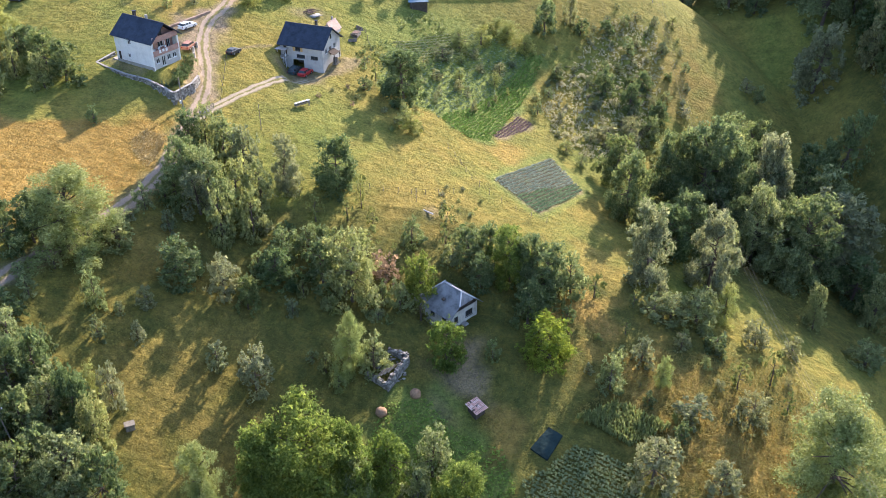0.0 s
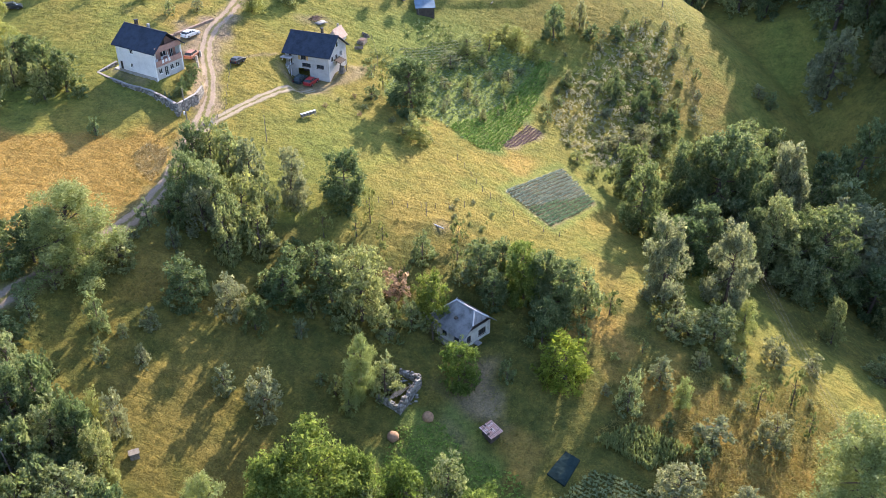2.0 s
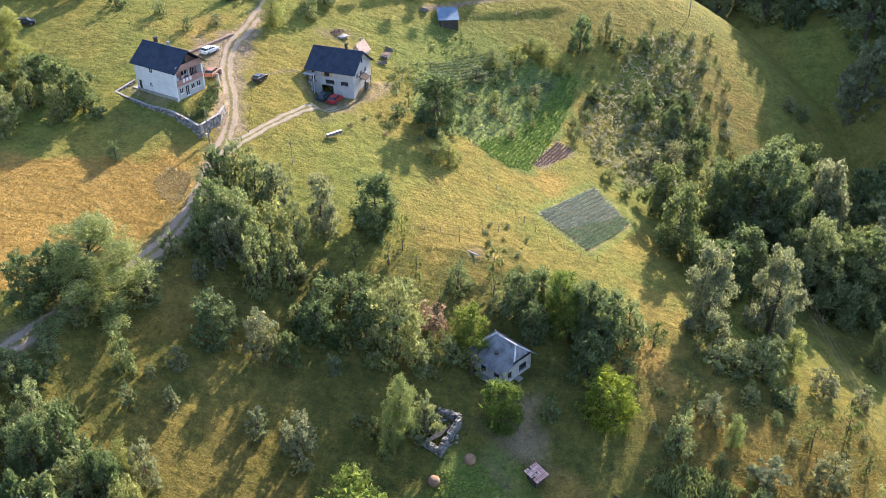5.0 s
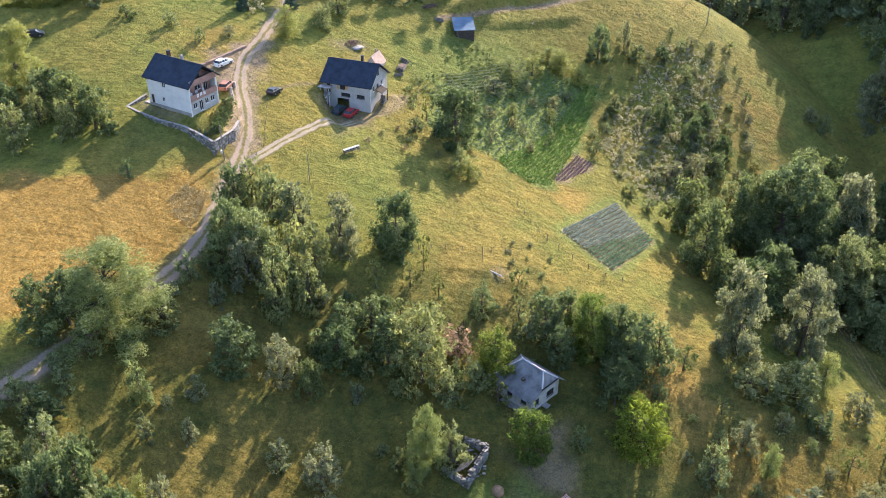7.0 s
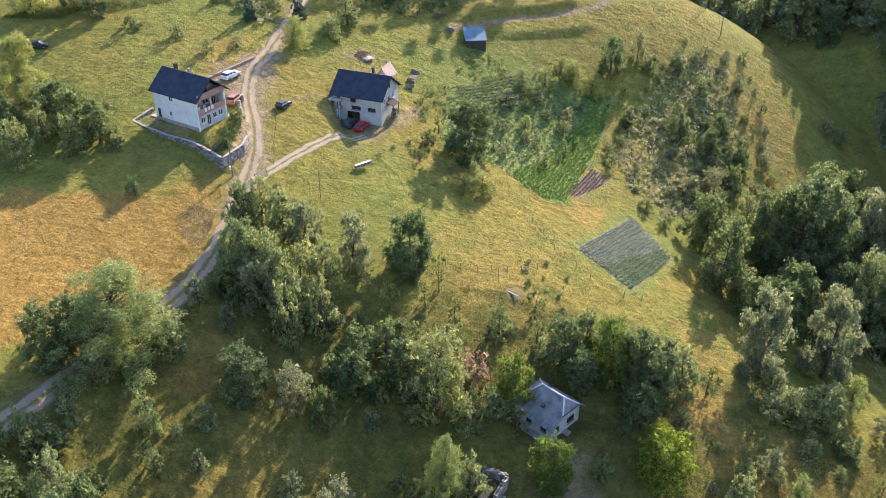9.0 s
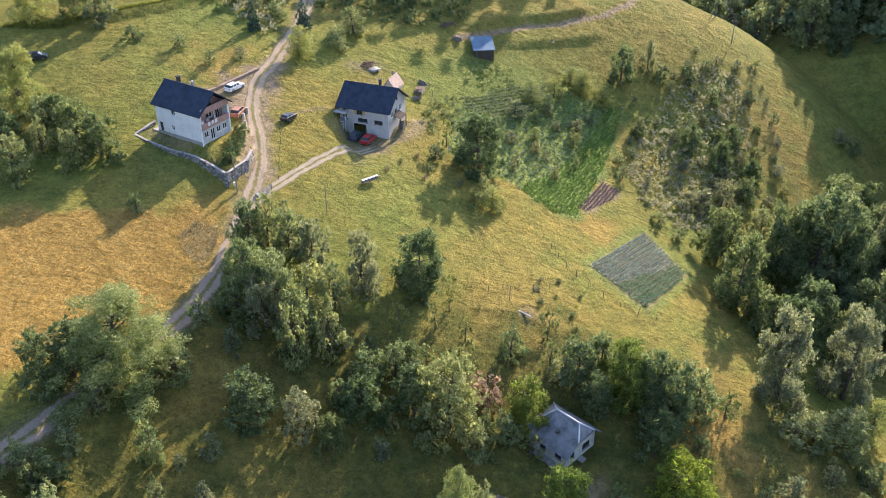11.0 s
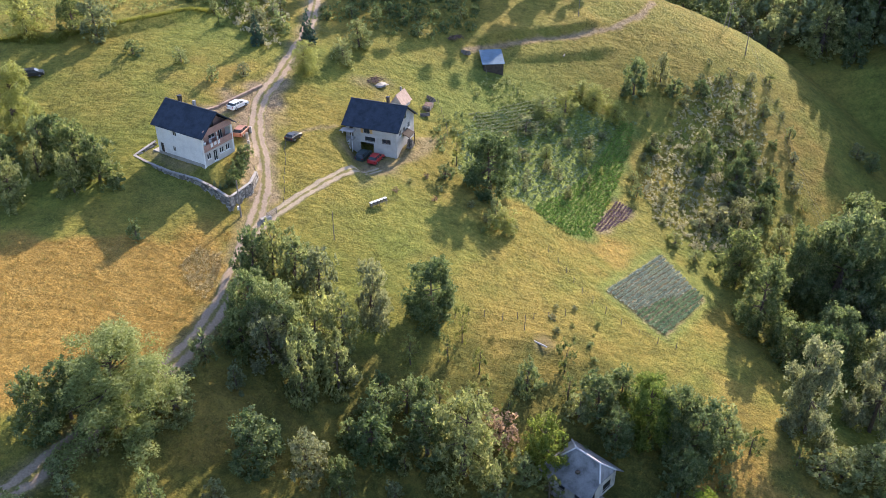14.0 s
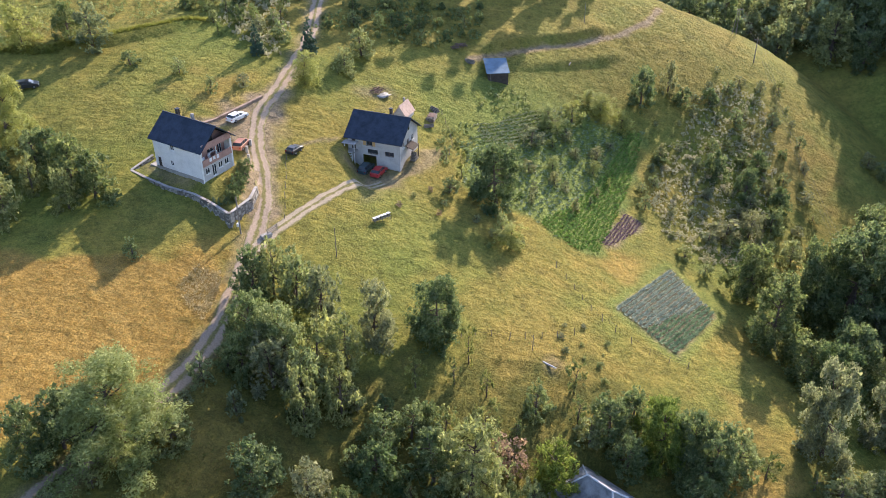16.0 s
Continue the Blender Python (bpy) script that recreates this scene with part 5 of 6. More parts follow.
MIXED = stone_material()
rng = random.Random(4)
terrace = empty("retaining_wall", pose(0, 0, 0), "curved rubble retaining wall with a pale coping round the house terrace", "wall")
RIM = [(-65.4, 173.4, 31.2), (-67.9, 169.2, 30.6), (-65.2, 167.3, 30.3), (-61.0, 164.8, 29.9), (-56.6, 163.3, 29.4), (-53.7, 161.2, 29.1), (-50.3, 158.1, 28.8), (-48.0, 163.0, 28.8), (-47.7, 166.5, 28.8)]
for a, b in zip(RIM, RIM[1:]):
    bm = bmesh.new()
    rubble(bm, a[:2], b[:2], None, (a[2] - 0.25, b[2] - 0.25), 0.5, rng, 0.36)
    part("stonework", bm, MIXED, terrace)
    d = Vector((b[0] - a[0], b[1] - a[1], 0))
    bm = bmesh.new()
    box(bm, 0, d.length, -0.22, 0.22, 0, 0.10)
    bmesh.ops.transform(bm, matrix=pose(a[0], a[1], a[2], 0, -math.degrees(math.atan2(b[2] - a[2], d.length)), math.degrees(math.atan2(d.y, d.x))), verts=bm.verts[:])
    part("coping", bm, CONCRETE, terrace, "pale concrete coping")

ruin = empty("ruin", pose(0, 0, 0), "roofless ruined stone outbuilding, overgrown inside", "ruin")
CORNERS = [(-8.5, 110.9), (-5.4, 109.3), (-8.3, 104.4), (-11.6, 106.0)]
for (a, b), top in zip(((0, 1), (1, 2), (2, 3)), ((5.9, 6.0), (6.0, 4.6), (4.2, 5.2))):
    bm = bmesh.new()
    rubble(bm, CORNERS[a], CORNERS[b], None, top, 0.55, rng, 0.30)
    part("stonework", bm, MIXED, ruin)
bm = bmesh.new()
for k in range(60):
    x, y = -8.4 + rng.uniform(-2.6, 2.6), 107.6 + rng.uniform(-2.6, 2.6)
    q = Vector((x, y, at(x, y) + rng.uniform(0, 0.15)))
    bmesh.ops.create_icosphere(bm, subdivisions=1, radius=rng.uniform(0.10, 0.28), matrix=Matrix.Translation(q) @ Matrix.Diagonal((1.3, 0.9, 0.7, 1)))
tagged(part("fallen_stone", bm, MIXED, ruin), kind="stuff")
bm = bmesh.new()
for k in range(5):
    x, y = -10.4 + 0.5 * k, 105.0 + 0.35 * k
    rod(bm, (x, y, at(x, y) + 0.9), (x + 1.5, y + 1.8, at(x, y) + 1.3), 0.09, 0.08, 6)
part("fallen_beam", bm, WOOD, ruin)


def tile_hut():
    z = at(5.1, 102.4)
    e = empty("hut", pose(5.1, 102.5, z, 0, 0, 42), "small wooden hut with loose faded clay tiles on its roof", "shed")
    for x0, x1, y0, y1 in ((-0.95, 0.95, -0.9, -0.82), (-0.95, 0.95, 0.82, 0.9), (-0.95, -0.87, -0.82, 0.82), (0.87, 0.95, -0.82, 0.82)):
        block("wall", x0, x1, y0, y1, -0.6, 1.0, DARKWOOD, e)
    roof = slope("roof", [(-1.25, -1.25, 1.0), (1.25, -1.25, 1.0), (1.25, 1.25, 1.5), (-1.25, 1.25, 1.5)], 0.06, DARKWOOD, e)
    tile = None
    r = random.Random(3)
    for i in range(9):
        for j in range(7):
            if r.random() < 0.06:
                continue
            m = Matrix.Translation((-1.12 + 0.28 * i, -1.1 + 0.36 * j, 1.06 + 0.072 * j)) @ pose(0, 0, 0, 14, r.uniform(-4, 4), r.uniform(-7, 7))
            if tile is None:
                bm = bmesh.new()
                box(bm, -0.12, 0.12, -0.2, 0.2, 0, 0.035)
                bmesh.ops.bevel(bm, geom=[q for q in bm.edges if abs(q.verts[0].co.y - q.verts[1].co.y) > 0.3], offset=0.02, segments=1, affect="EDGES")
                tile = part("roof_tile", bm, PALETILE_MIX, roof)
                ob = tile
            else:
                ob = new("roof_tile", tile.data)
                ob.parent = roof
            ob.matrix_basis = m
    for k in range(3):
        bm = bmesh.new()
        rod(bm, (-1.2, -0.9 + 0.8 * k, 1.22 + 0.16 * k), (1.2, -0.7 + 0.8 * k, 1.26 + 0.16 * k), 0.05, 0.04, 6)
        part("batten", bm, WOOD, roof)


def tile_material():
    m = Mat("faded_tile", 0.9, 0.0, 0.2)
    oi = m.t.nodes.new("ShaderNodeObjectInfo")
    col = m.ramp(oi.outputs["Random"], [(0.0, (0.56, 0.28, 0.22)), (0.5, (0.68, 0.42, 0.35)), (1.0, (0.78, 0.60, 0.53))])
    fine = m.noise(m.coords(), 14.0, 3)
    m.base(m.mix(0.4, col, m.ramp(fine, [(0.3, (0.5, 0.5, 0.5)), (0.7, (1, 1, 1))]), "MULTIPLY"))
    return m.m


PALETILE_MIX = tile_material()
tile_hut()


# ---- vehicles ----
PAINT = {
    "white": worn("white_car_paint", (0.72, 0.72, 0.71), 0.05, 1.0, 0.3, 0.0, 3.0, 0.02, 0.5),
    "black": worn("black_car_paint", (0.022, 0.025, 0.032), 0.1, 1.0, 0.3, 0.0, 3.0, 0.02, 0.5),
    "red": worn("red_car_paint", (0.45, 0.035, 0.035), 0.08, 1.0, 0.35, 0.0, 3.0, 0.02, 0.5),
    "teal": worn("dark_teal_car_paint", (0.045, 0.075, 0.085), 0.1, 1.0, 0.35, 0.0, 3.0, 0.02, 0.5),
    "orange": worn("faded_orange_paint", (0.32, 0.13, 0.08), 0.15, 1.0, 0.5, 0.0, 3.0, 0.02, 0.4),
}
LAMP = worn("lamp_glass", (0.6, 0.6, 0.58), 0.05, 3.0, 0.2)
TAIL = worn("red_lamp_glass", (0.35, 0.02, 0.02), 0.05, 3.0, 0.25)


def car(x, y, heading, paint, label, length=4.2, tall=1.5, nose=0.62, tail=0.15, lift=0.0):
    """A parked car: body shell, glazed cabin, wheels, lamps and bumpers."""
    z = at(x, y) + lift
    e = empty("car", pose(x, y, z, 0, 0, heading), label, "car", "parked cars")
    W, L = 1.72, length
    side = [(-L / 2, 0.28), (L / 2, 0.28), (L / 2, 0.62), (L / 2 - 0.15, 0.80), (L * nose / 2, 0.95), (-L / 2 + 0.1, 0.98), (-L / 2, 0.75)]
    bm = bmesh.new()
    rings = []
    for s, k in ((-1, 0.90), (-1, 1.0), (1, 1.0), (1, 0.90)):
        yy = s * W / 2 * (1.0 if k < 1 else 0.93)
        rings.append([bm.verts.new((px * (1.0 if k == 1.0 else 0.985), yy, 0.62 + (pz - 0.62) * k)) for px, pz in side])
    order = [rings[0], rings[1], rings[2], rings[3]]
    for a, b in zip(order, order[1:]):
        for i in range(len(side)):
            j = (i + 1) % len(side)
            bm.faces.new((a[i], a[j], b[j], b[i]))
    bm.faces.new(order[0])
    bm.faces.new(list(reversed(order[3])))
    bmesh.ops.recalc_face_normals(bm, faces=bm.faces[:])
    part("body", bm, PAINT[paint], e)
    x0, x1 = -L / 2 + tail, L * nose / 2
    bm = bmesh.new()
    lo = [bm.verts.new(p) for p in ((x0, -0.76, 0.95), (x1, -0.76, 0.93), (x1, 0.76, 0.93), (x0, 0.76, 0.95))]
    hi = [bm.verts.new(p) for p in ((x0 + 0.35, -0.62, tall - 0.06), (x1 - 0.75, -0.62, tall - 0.06), (x1 - 0.75, 0.62, tall - 0.06), (x0 + 0.35, 0.62, tall - 0.06))]
    for i in range(4):
        bm.faces.new((lo[i], lo[(i + 1) % 4], hi[(i + 1) % 4], hi[i]))
    bm.faces.new(hi)
    part("cabin_glass", bm, GLASS, e, "dark tinted car glass")
    roof = block("roof", x0 + 0.33, x1 - 0.73, -0.64, 0.64, tall - 0.065, tall, PAINT[paint], e, "", 0.03)
    for px in (x0 + 0.9, x1 - 1.15):
        for s in (-1, 1):
            bm = bmesh.new()
            rod(bm, (px, s * 0.775, 0.93), (px, s * 0.635, tall - 0.03), 0.05, 0.05, 4)
            part("pillar", bm, PAINT[paint], e)
    for px in (-L / 2 + 0.75, L / 2 - 0.8):
        for s in (-1, 1):
            bm = bmesh.new()
            rod(bm, (px, s * 0.66, 0.31), (px, s * 0.88, 0.31), 0.31, 0.31, 14)
            wheel = part("wheel", bm, RUBBER, e)
            bm = bmesh.new()
            rod(bm, (px, s * 0.875, 0.31), (px, s * 0.895, 0.31), 0.19, 0.17, 10)
            part("rim", bm, STEEL, wheel)
    for s in (-1, 1):
        block("headlight", L / 2 - 0.06, L / 2 + 0.015, s * 0.62 - 0.16, s * 0.62 + 0.16, 0.58, 0.72, LAMP, e, "", 0.02)
        block("tail_light", -L / 2 - 0.015, -L / 2 + 0.05, s * 0.68 - 0.10, s * 0.68 + 0.10, 0.62, 0.85, TAIL, e, "", 0.02)
    block("bumper", L / 2 - 0.02, L / 2 + 0.06, -0.8, 0.8, 0.30, 0.46, PAINT[paint], e, "", 0.03)
    block("bumper", -L / 2 - 0.06, -L / 2 + 0.02, -0.8, 0.8, 0.30, 0.46, PAINT[paint], e, "", 0.03)
    return e


car(-53.9, 186.2, 56, "white", "white estate car parked on the dirt yard", 3.9, 1.38, 0.50, 0.12)
car(-43.4, 180.2, 62, "black", "black hatchback car parked on the grass", 3.1, 1.30, 0.46, 0.1)
car(-29.3, 182.7, 66, "red", "small red car parked below the grey house", 3.6, 1.45)
car(-31.7, 184.2, 69, "teal", "dark teal car backed into the parking bay", 3.9, 1.5)
car(-52.0, 178.6, 75, "orange", "faded orange-red car beside the white house", 3.8, 1.45)
car(-91.2, 190.3, 20, "black", "old dark car under a shady tree", 4.0, 1.45)


# ---- poles, wires, fences ----
POLEWOOD = worn("grey_pole_wood", (0.24, 0.21, 0.18), 0.2, 2.0, 0.9)
CABLE = worn("aluminium_cable", (0.20, 0.18, 0.16), 0.05, 3.0, 0.7, 0.0)


def pole(x, y, tall, arm=True, thick=0.13, lean=(0, 0), label="grey wooden power pole in the grass"):
    z = at(x, y)
    e = empty("power_pole", pose(x, y, z, lean[0], lean[1], 0), label, "pole", "power poles")
    bm = bmesh.new()
    rod(bm, (0, 0, -0.6), (0, 0, tall), thick, thick * 0.7, 8)
    part("shaft", bm, POLEWOOD, e)
    if arm:
        block("crossarm", -0.8, 0.8, -0.05, 0.05, tall - 0.45, tall - 0.33, POLEWOOD, e)
        for k in (-0.7, 0.0, 0.7):
            bm = bmesh.new()
            rod(bm, (k, 0, tall - 0.33), (k, 0, tall - 0.14), 0.05, 0.04, 8)
            part("insulator", bm, FRAMEWHITE, e)
    return e


p = pole(-48.7, 157.3, 6.3, False, 0.14, label="grey concrete-footed power pole below the terrace wall")
block("meter_box", -0.42, -0.13, -0.18, 0.18, 1.2, 1.8, FRAMEWHITE, p, "white meter box")
pole(-34.3, 156.2, 5.2, False, 0.07, label="thin dark pole standing in the meadow")
pole(59.5, 254.3, 6.3)
pole(58.5, 268.0, 7.0)
pole(57.2, 267.2, 6.6, False, 0.11, (0, 6), "leaning stay pole beside the power pole")
pole(55.2, 57.0, 8.5)
pole(-53.3, 81.8, 8.2, True, 0.12, (3, -3), "wooden power pole among trees")
pole(15.5, 247.5, 5.0, False, 0.07, label="thin post beside the upper path")


def cable(name, pts, radius, label):
    cu = bpy.data.curves.new(name, "CURVE")
    cu.dimensions, cu.bevel_depth, cu.bevel_resolution = "3D", radius, 1
    sp = cu.splines.new("POLY")
    sp.points.add(len(pts) - 1)
    for q, c in zip(sp.points, pts):
        q.co = (*c, 1)
    cu.materials.append(CABLE)
    return tagged(new(name, cu), label, "cable", "power lines")


for off in (-0.7, 0.0, 0.7):
    pts = []
    for k in range(41):
        y = 254.3 - 197.3 * k / 40
        u = y - 150
        pts.append((59.5 - 4.3 * k / 40 + off, y, 1.35 + 0.0398 * u + 0.001526 * u * u))
    cable("power_line", pts, 0.013, "grey power line sagging across the valley")
    z0, z1 = at(59.5, 254.3) + 6.2, at(58.5, 268.0) + 6.9
    cable("power_line", [(59.5 - k / 12 + off, 254.3 + 13.7 * k / 12, z0 + (z1 - z0) * k / 12 - 1.2 * (k / 12) * (1 - k / 12)) for k in range(13)], 0.016, "pale power line between two poles")
z0 = at(-53.3, 81.8)
cable("power_line", [(-53.3 + 1.0 * k, 81.8 - 3.2 * k, z0 + 8.0 - 0.5 * k) for k in range(12)], 0.012, "thin service line leaving the pole")


def fence(line, gap, label, wires=2):
    q = spline(line, 0.5)
    e = empty("fence", pose(q[0][0], q[0][1], 0), label, "fence")
    base = Vector((q[0][0], q[0][1], 0))
    run, last, tops = 1e9, q[0], []
    r = random.Random(len(line))
    for c in q:
        run += math.hypot(*(c - last))
        last = c
        if run >= gap:
            run = 0
            z = at(*c)
            bm = bmesh.new()
            a = Vector((c[0], c[1], z)) - base
            b = a + Vector((r.uniform(-0.15, 0.15), r.uniform(-0.15, 0.15), r.uniform(1.1, 1.5)))
            rod(bm, a - Vector((0, 0, 0.3)), b, 0.06, 0.045, 6)
            part("post", bm, WOOD, e)
            tops.append((a, b))
    for k in range(wires):
        f = 0.9 - 0.4 * k
        bm = bmesh.new()
        for (a, b), (c, d) in zip(tops, tops[1:]):
            rod(bm, a.lerp(b, f), c.lerp(d, f), 0.012, 0.012, 3)
        part("wire", bm, DARKWOOD, e)


fence([(1.1, 167.2), (3.5, 162.7), (6.0, 156.9), (10.5, 152.0), (14.8, 149.4), (17.8, 148.3), (22, 148.6)], 2.6, "weathered post and wire fence along the cabbage plot")
fence([(-20, 141.5), (-14, 145.5), (-10.9, 146.2), (-6.0, 145.4)], 2.4, "old post and wire fence across the meadow")
fence([(-5.8, 147), (1, 149.5), (4, 152)], 2.6, "short run of leaning fence posts", 1)
fence([(-42.8, 162.5), (-43.6, 170), (-44.4, 177.5)], 2.4, "low post fence beside the dirt track", 0)
fence([(-18.0, 205), (-16.2, 196), (-17.5, 189)], 2.2, "pale rail fence beside the vegetable garden", 2)


# ---- small things round the farms ----
def beehive_row():
    base = Matrix.Translation((-28.0, 167.2, at(-28.0, 167.2))) @ pose(0, 0, 0, 0, 0, 38)
    e = empty("hive_rack", base, "weathered wooden rack carrying beehives", "rack")
    for s in (-0.28, 0.22):
        block("rail", -1.7, 1.7, s, s + 0.07, 0.42, 0.5, WOOD, e)
    for px in (-1.5, 0.0, 1.5):
        for s in (-0.27, 0.23):
            block("leg", px, px + 0.07, s, s + 0.05, -0.3, 0.415, WOOD, e)
    first = None
    for k in range(5):
        m = base @ pose(-1.38 + 0.68 * k, 0, 0.503)
        if first is None:
            first = empty("beehive", m, "grey wooden beehive with a pale lid on the rack", "beehive", "beehives in a row")
            block("box", -0.24, 0.24, -0.22, 0.22, 0, 0.42, WOOD, first)
            block("lid", -0.28, 0.28, -0.26, 0.26, 0.424, 0.52, FRAMEWHITE, first, "pale sheet lid", 0.02)
            block("entrance", -0.12, 0.12, -0.25, -0.222, 0.02, 0.07, DARKWOOD, first)
        else:
            copy_thing(first, m)


beehive_row()


def heap(name, x, y, r, h, material, label, category, seed, rough=0.25, parts=None):
    """A mound with an uneven skin."""
    rg = random.Random(seed)
    bm = bmesh.new()
    bmesh.ops.create_icosphere(bm, subdivisions=3, radius=1.0)
    for v in bm.verts:
        n = 1 + rough * (noise.noise(v.co * 2.1 + Vector((seed, 0, 0))) + 0.5 * noise.noise(v.co * 5 + Vector((0, seed, 0))))
        v.co = Vector((v.co.x * r * n, v.co.y * r * n, max(v.co.z, -0.25) * h * n))
    ob = part(name, bm, material)
    ob.matrix_world = pose(x, y, at(x, y) + 0.02, 0, 0, rg.uniform(0, 360))
    for f in ob.data.polygons:
        f.use_smooth = True
    return tagged(ob, label, category)


def brush_pile(x, y, r, label, seed):
    """Cut branches thrown together."""
    rg = random.Random(seed)
    bm = bmesh.new()
    for k in range(90):
        a, d, t = rg.uniform(0, 6.28), r * rg.random() ** 0.6, rg.uniform(0, 6.28)
        c = Vector((d * math.cos(a), d * math.sin(a), 0.08 + 0.45 * (1 - d / r) * rg.random()))
        v = Vector((math.cos(t), math.sin(t), rg.uniform(-0.12, 0.2))) * rg.uniform(0.4, 0.9)
        rod(bm, c - v, c + v, rg.uniform(0.03, 0.07), 0.02, 5)
    ob = part("brush_pile", bm, BRUSH)
    ob.matrix_world = pose(x, y, at(x, y))
    tagged(ob, label, "brush pile", kind="stuff")


HAY = worn("old_hay", (0.33, 0.20, 0.12), 0.3, 2.5, 0.98, 0.0, 12.0, 0.9)
BRUSH = worn("brushwood", (0.16, 0.105, 0.085), 0.4, 3.0, 0.98, 0.0, 9.0, 0.9)
heap("haystack", -4.2, 104.3, 0.9, 0.85, HAY, "small round brown haystack in the yard", "haystack", 2, 0.12)
heap("haystack", -9.2, 100.6, 0.9, 0.85, HAY, "small round brown haystack on bright grass", "haystack", 3, 0.12)
brush_pile(-31.2, 206.3, 1.8, "low brown pile of cut branches", 4)
heap("rubble_heap", -29.6, 205.4, 1.4, 0.18, STONE, "flat heap of broken stone", "heap", 6, 0.5)
brush_pile(-14.5, 231.0, 1.9, "dark pile of branches in the shade", 5)


def log_pile(x, y, turn, n, length, label):
    e = empty("log_pile", pose(x, y, at(x, y), 0, 0, turn), label, "log pile")
    k, row, left = 0, 0, n
    while left > 0:
        for i in range(left):
            bm = bmesh.new()
            px, pz = (i - (left - 1) / 2) * 0.26, 0.12 + row * 0.22
            rod(bm, (px, -length / 2, pz), (px, length / 2, pz), 0.12, 0.11, 8)
            part("log", bm, WOOD, e)
        left -= 1
        row += 1


log_pile(-12.0, 226.0, 60, 4, 2.2, "small stack of pale logs beside the blue shed")


def pallet_stack(x, y, turn):
    e = empty("pallet_stack", pose(x, y, at(x, y), 0, 0, turn), "untidy stack of planks under a brown sheet beside the house", "stack")
    rg = random.Random(9)
    for k in range(6):
        for i in range(5):
            block("plank", -1.4 + rg.uniform(-0.2, 0.2), 1.3 + rg.uniform(-0.2, 0.3), -0.75 + 0.3 * i, -0.50 + 0.3 * i, 0.14 * k, 0.14 * k + 0.06, WOOD, e)
        for px in (-1.2, 0, 1.1):
            block("bearer", px, px + 0.1, -0.75, 0.95, 0.14 * k + 0.063, 0.14 * k + 0.137, WOOD, e)
    block("cover", -0.9, 0.9, -0.7, 0.7, 0.86, 0.92, BRUSH, e, "brown cover sheet", 0.03)


pallet_stack(-20.0, 202.4, 75)
log_pile(-19.5, 205.3, 40, 4, 2.2, "small stack of pale boards and poles beside the planks")
log_pile(-20.6, 199.4, 105, 3, 1.9, "loose pale poles stacked in the grass behind the house")
log_pile(-23.1, 186.3, 69, 7, 1.0, "split firewood stacked under the porch")

for k in range(2):
    bm = bmesh.new()
    rod(bm, (-1.3, 0, 0.14), (1.3, 0.1, 0.16), 0.15, 0.12, 9)
    ob = part("log", bm, CAP if k == 0 else WOOD)
    ob.matrix_world = pose((-2.8, 10.9)[k], (142.3, 233.6)[k], at((-2.8, 10.9)[k], (142.3, 233.6)[k]), 0, 0, (-42, 70)[k])
    tagged(ob, ("bleached log lying in the meadow", "grey log at the path side")[k], "log")

post = empty("hay_rack", pose(-4.9, 144.8, at(-4.9, 144.8)), "old drying post with dry stalks in the meadow", "post")
bm = bmesh.new()
rod(bm, (0, 0, -0.3), (0.05, 0, 2.9), 0.06, 0.04, 7)
part("shaft", bm, WOOD, post)
for k in range(5):
    bm = bmesh.new()
    a = k * 2.2
    rod(bm, (0, 0, 0.8 + 0.4 * k), (0.35 * math.cos(a), 0.35 * math.sin(a), 1.0 + 0.4 * k), 0.03, 0.02, 5)
    part("peg", bm, WOOD, post)

crate = empty("crate", pose(-42.0, 89.6, at(-42.0, 89.6), 0, 0, 25), "grey weathered wooden crate in the orchard grass", "crate")
for k in range(4):
    block("board", -0.6, 0.6, -0.45, -0.41, 0.24 * k, 0.24 * k + 0.2, WOOD, crate)
    block("board", -0.6, 0.6, 0.41, 0.45, 0.24 * k, 0.24 * k + 0.2, WOOD, crate)
    block("end_board", -0.6, -0.56, -0.405, 0.405, 0.24 * k, 0.24 * k + 0.2, WOOD, crate)
    block("end_board", 0.56, 0.6, -0.405, 0.405, 0.24 * k, 0.24 * k + 0.2, WOOD, crate)
block("lid", -0.7, 0.7, -0.55, 0.55, 0.97, 1.03, WOOD, crate, "grey board lid", 0.02)

table = empty("garden_table", pose(-1.2, 94.7, at(-1.2, 94.7), 0, 0, 15), "weathered garden table under the trees", "table")
block("tabletop", -0.7, 0.7, -0.45, 0.45, 0.70, 0.76, CAP, table, "", 0.02)
for px in (-0.6, 0.54):
    for py in (-0.38, 0.32):
        block("leg", px, px + 0.06, py, py + 0.06, -0.2, 0.698, WOOD, table)

trough = empty("stone_trough", pose(-45.0, 157.6, at(-45.0, 157.6), 0, 0, 40), "mossy stone trough at the fork of the tracks", "trough")
block("basin", -0.9, 0.9, -0.4, 0.4, -0.3, 0.55, STONE, trough, "", 0.06)
gate = empty("gate", pose(-44.2, 158.6, at(-44.2, 158.6), 0, 0, 55), "pale wooden field gate standing open by the fork", "gate")
for k in range(4):
    block("bar", -1.1, 1.1, -0.03, 0.03, 0.2 + 0.27 * k, 0.3 + 0.27 * k, WOOD, gate)
for px in (-1.1, 1.0):
    block("upright", px, px + 0.1, -0.08, -0.032, 0.0, 1.25, WOOD, gate)

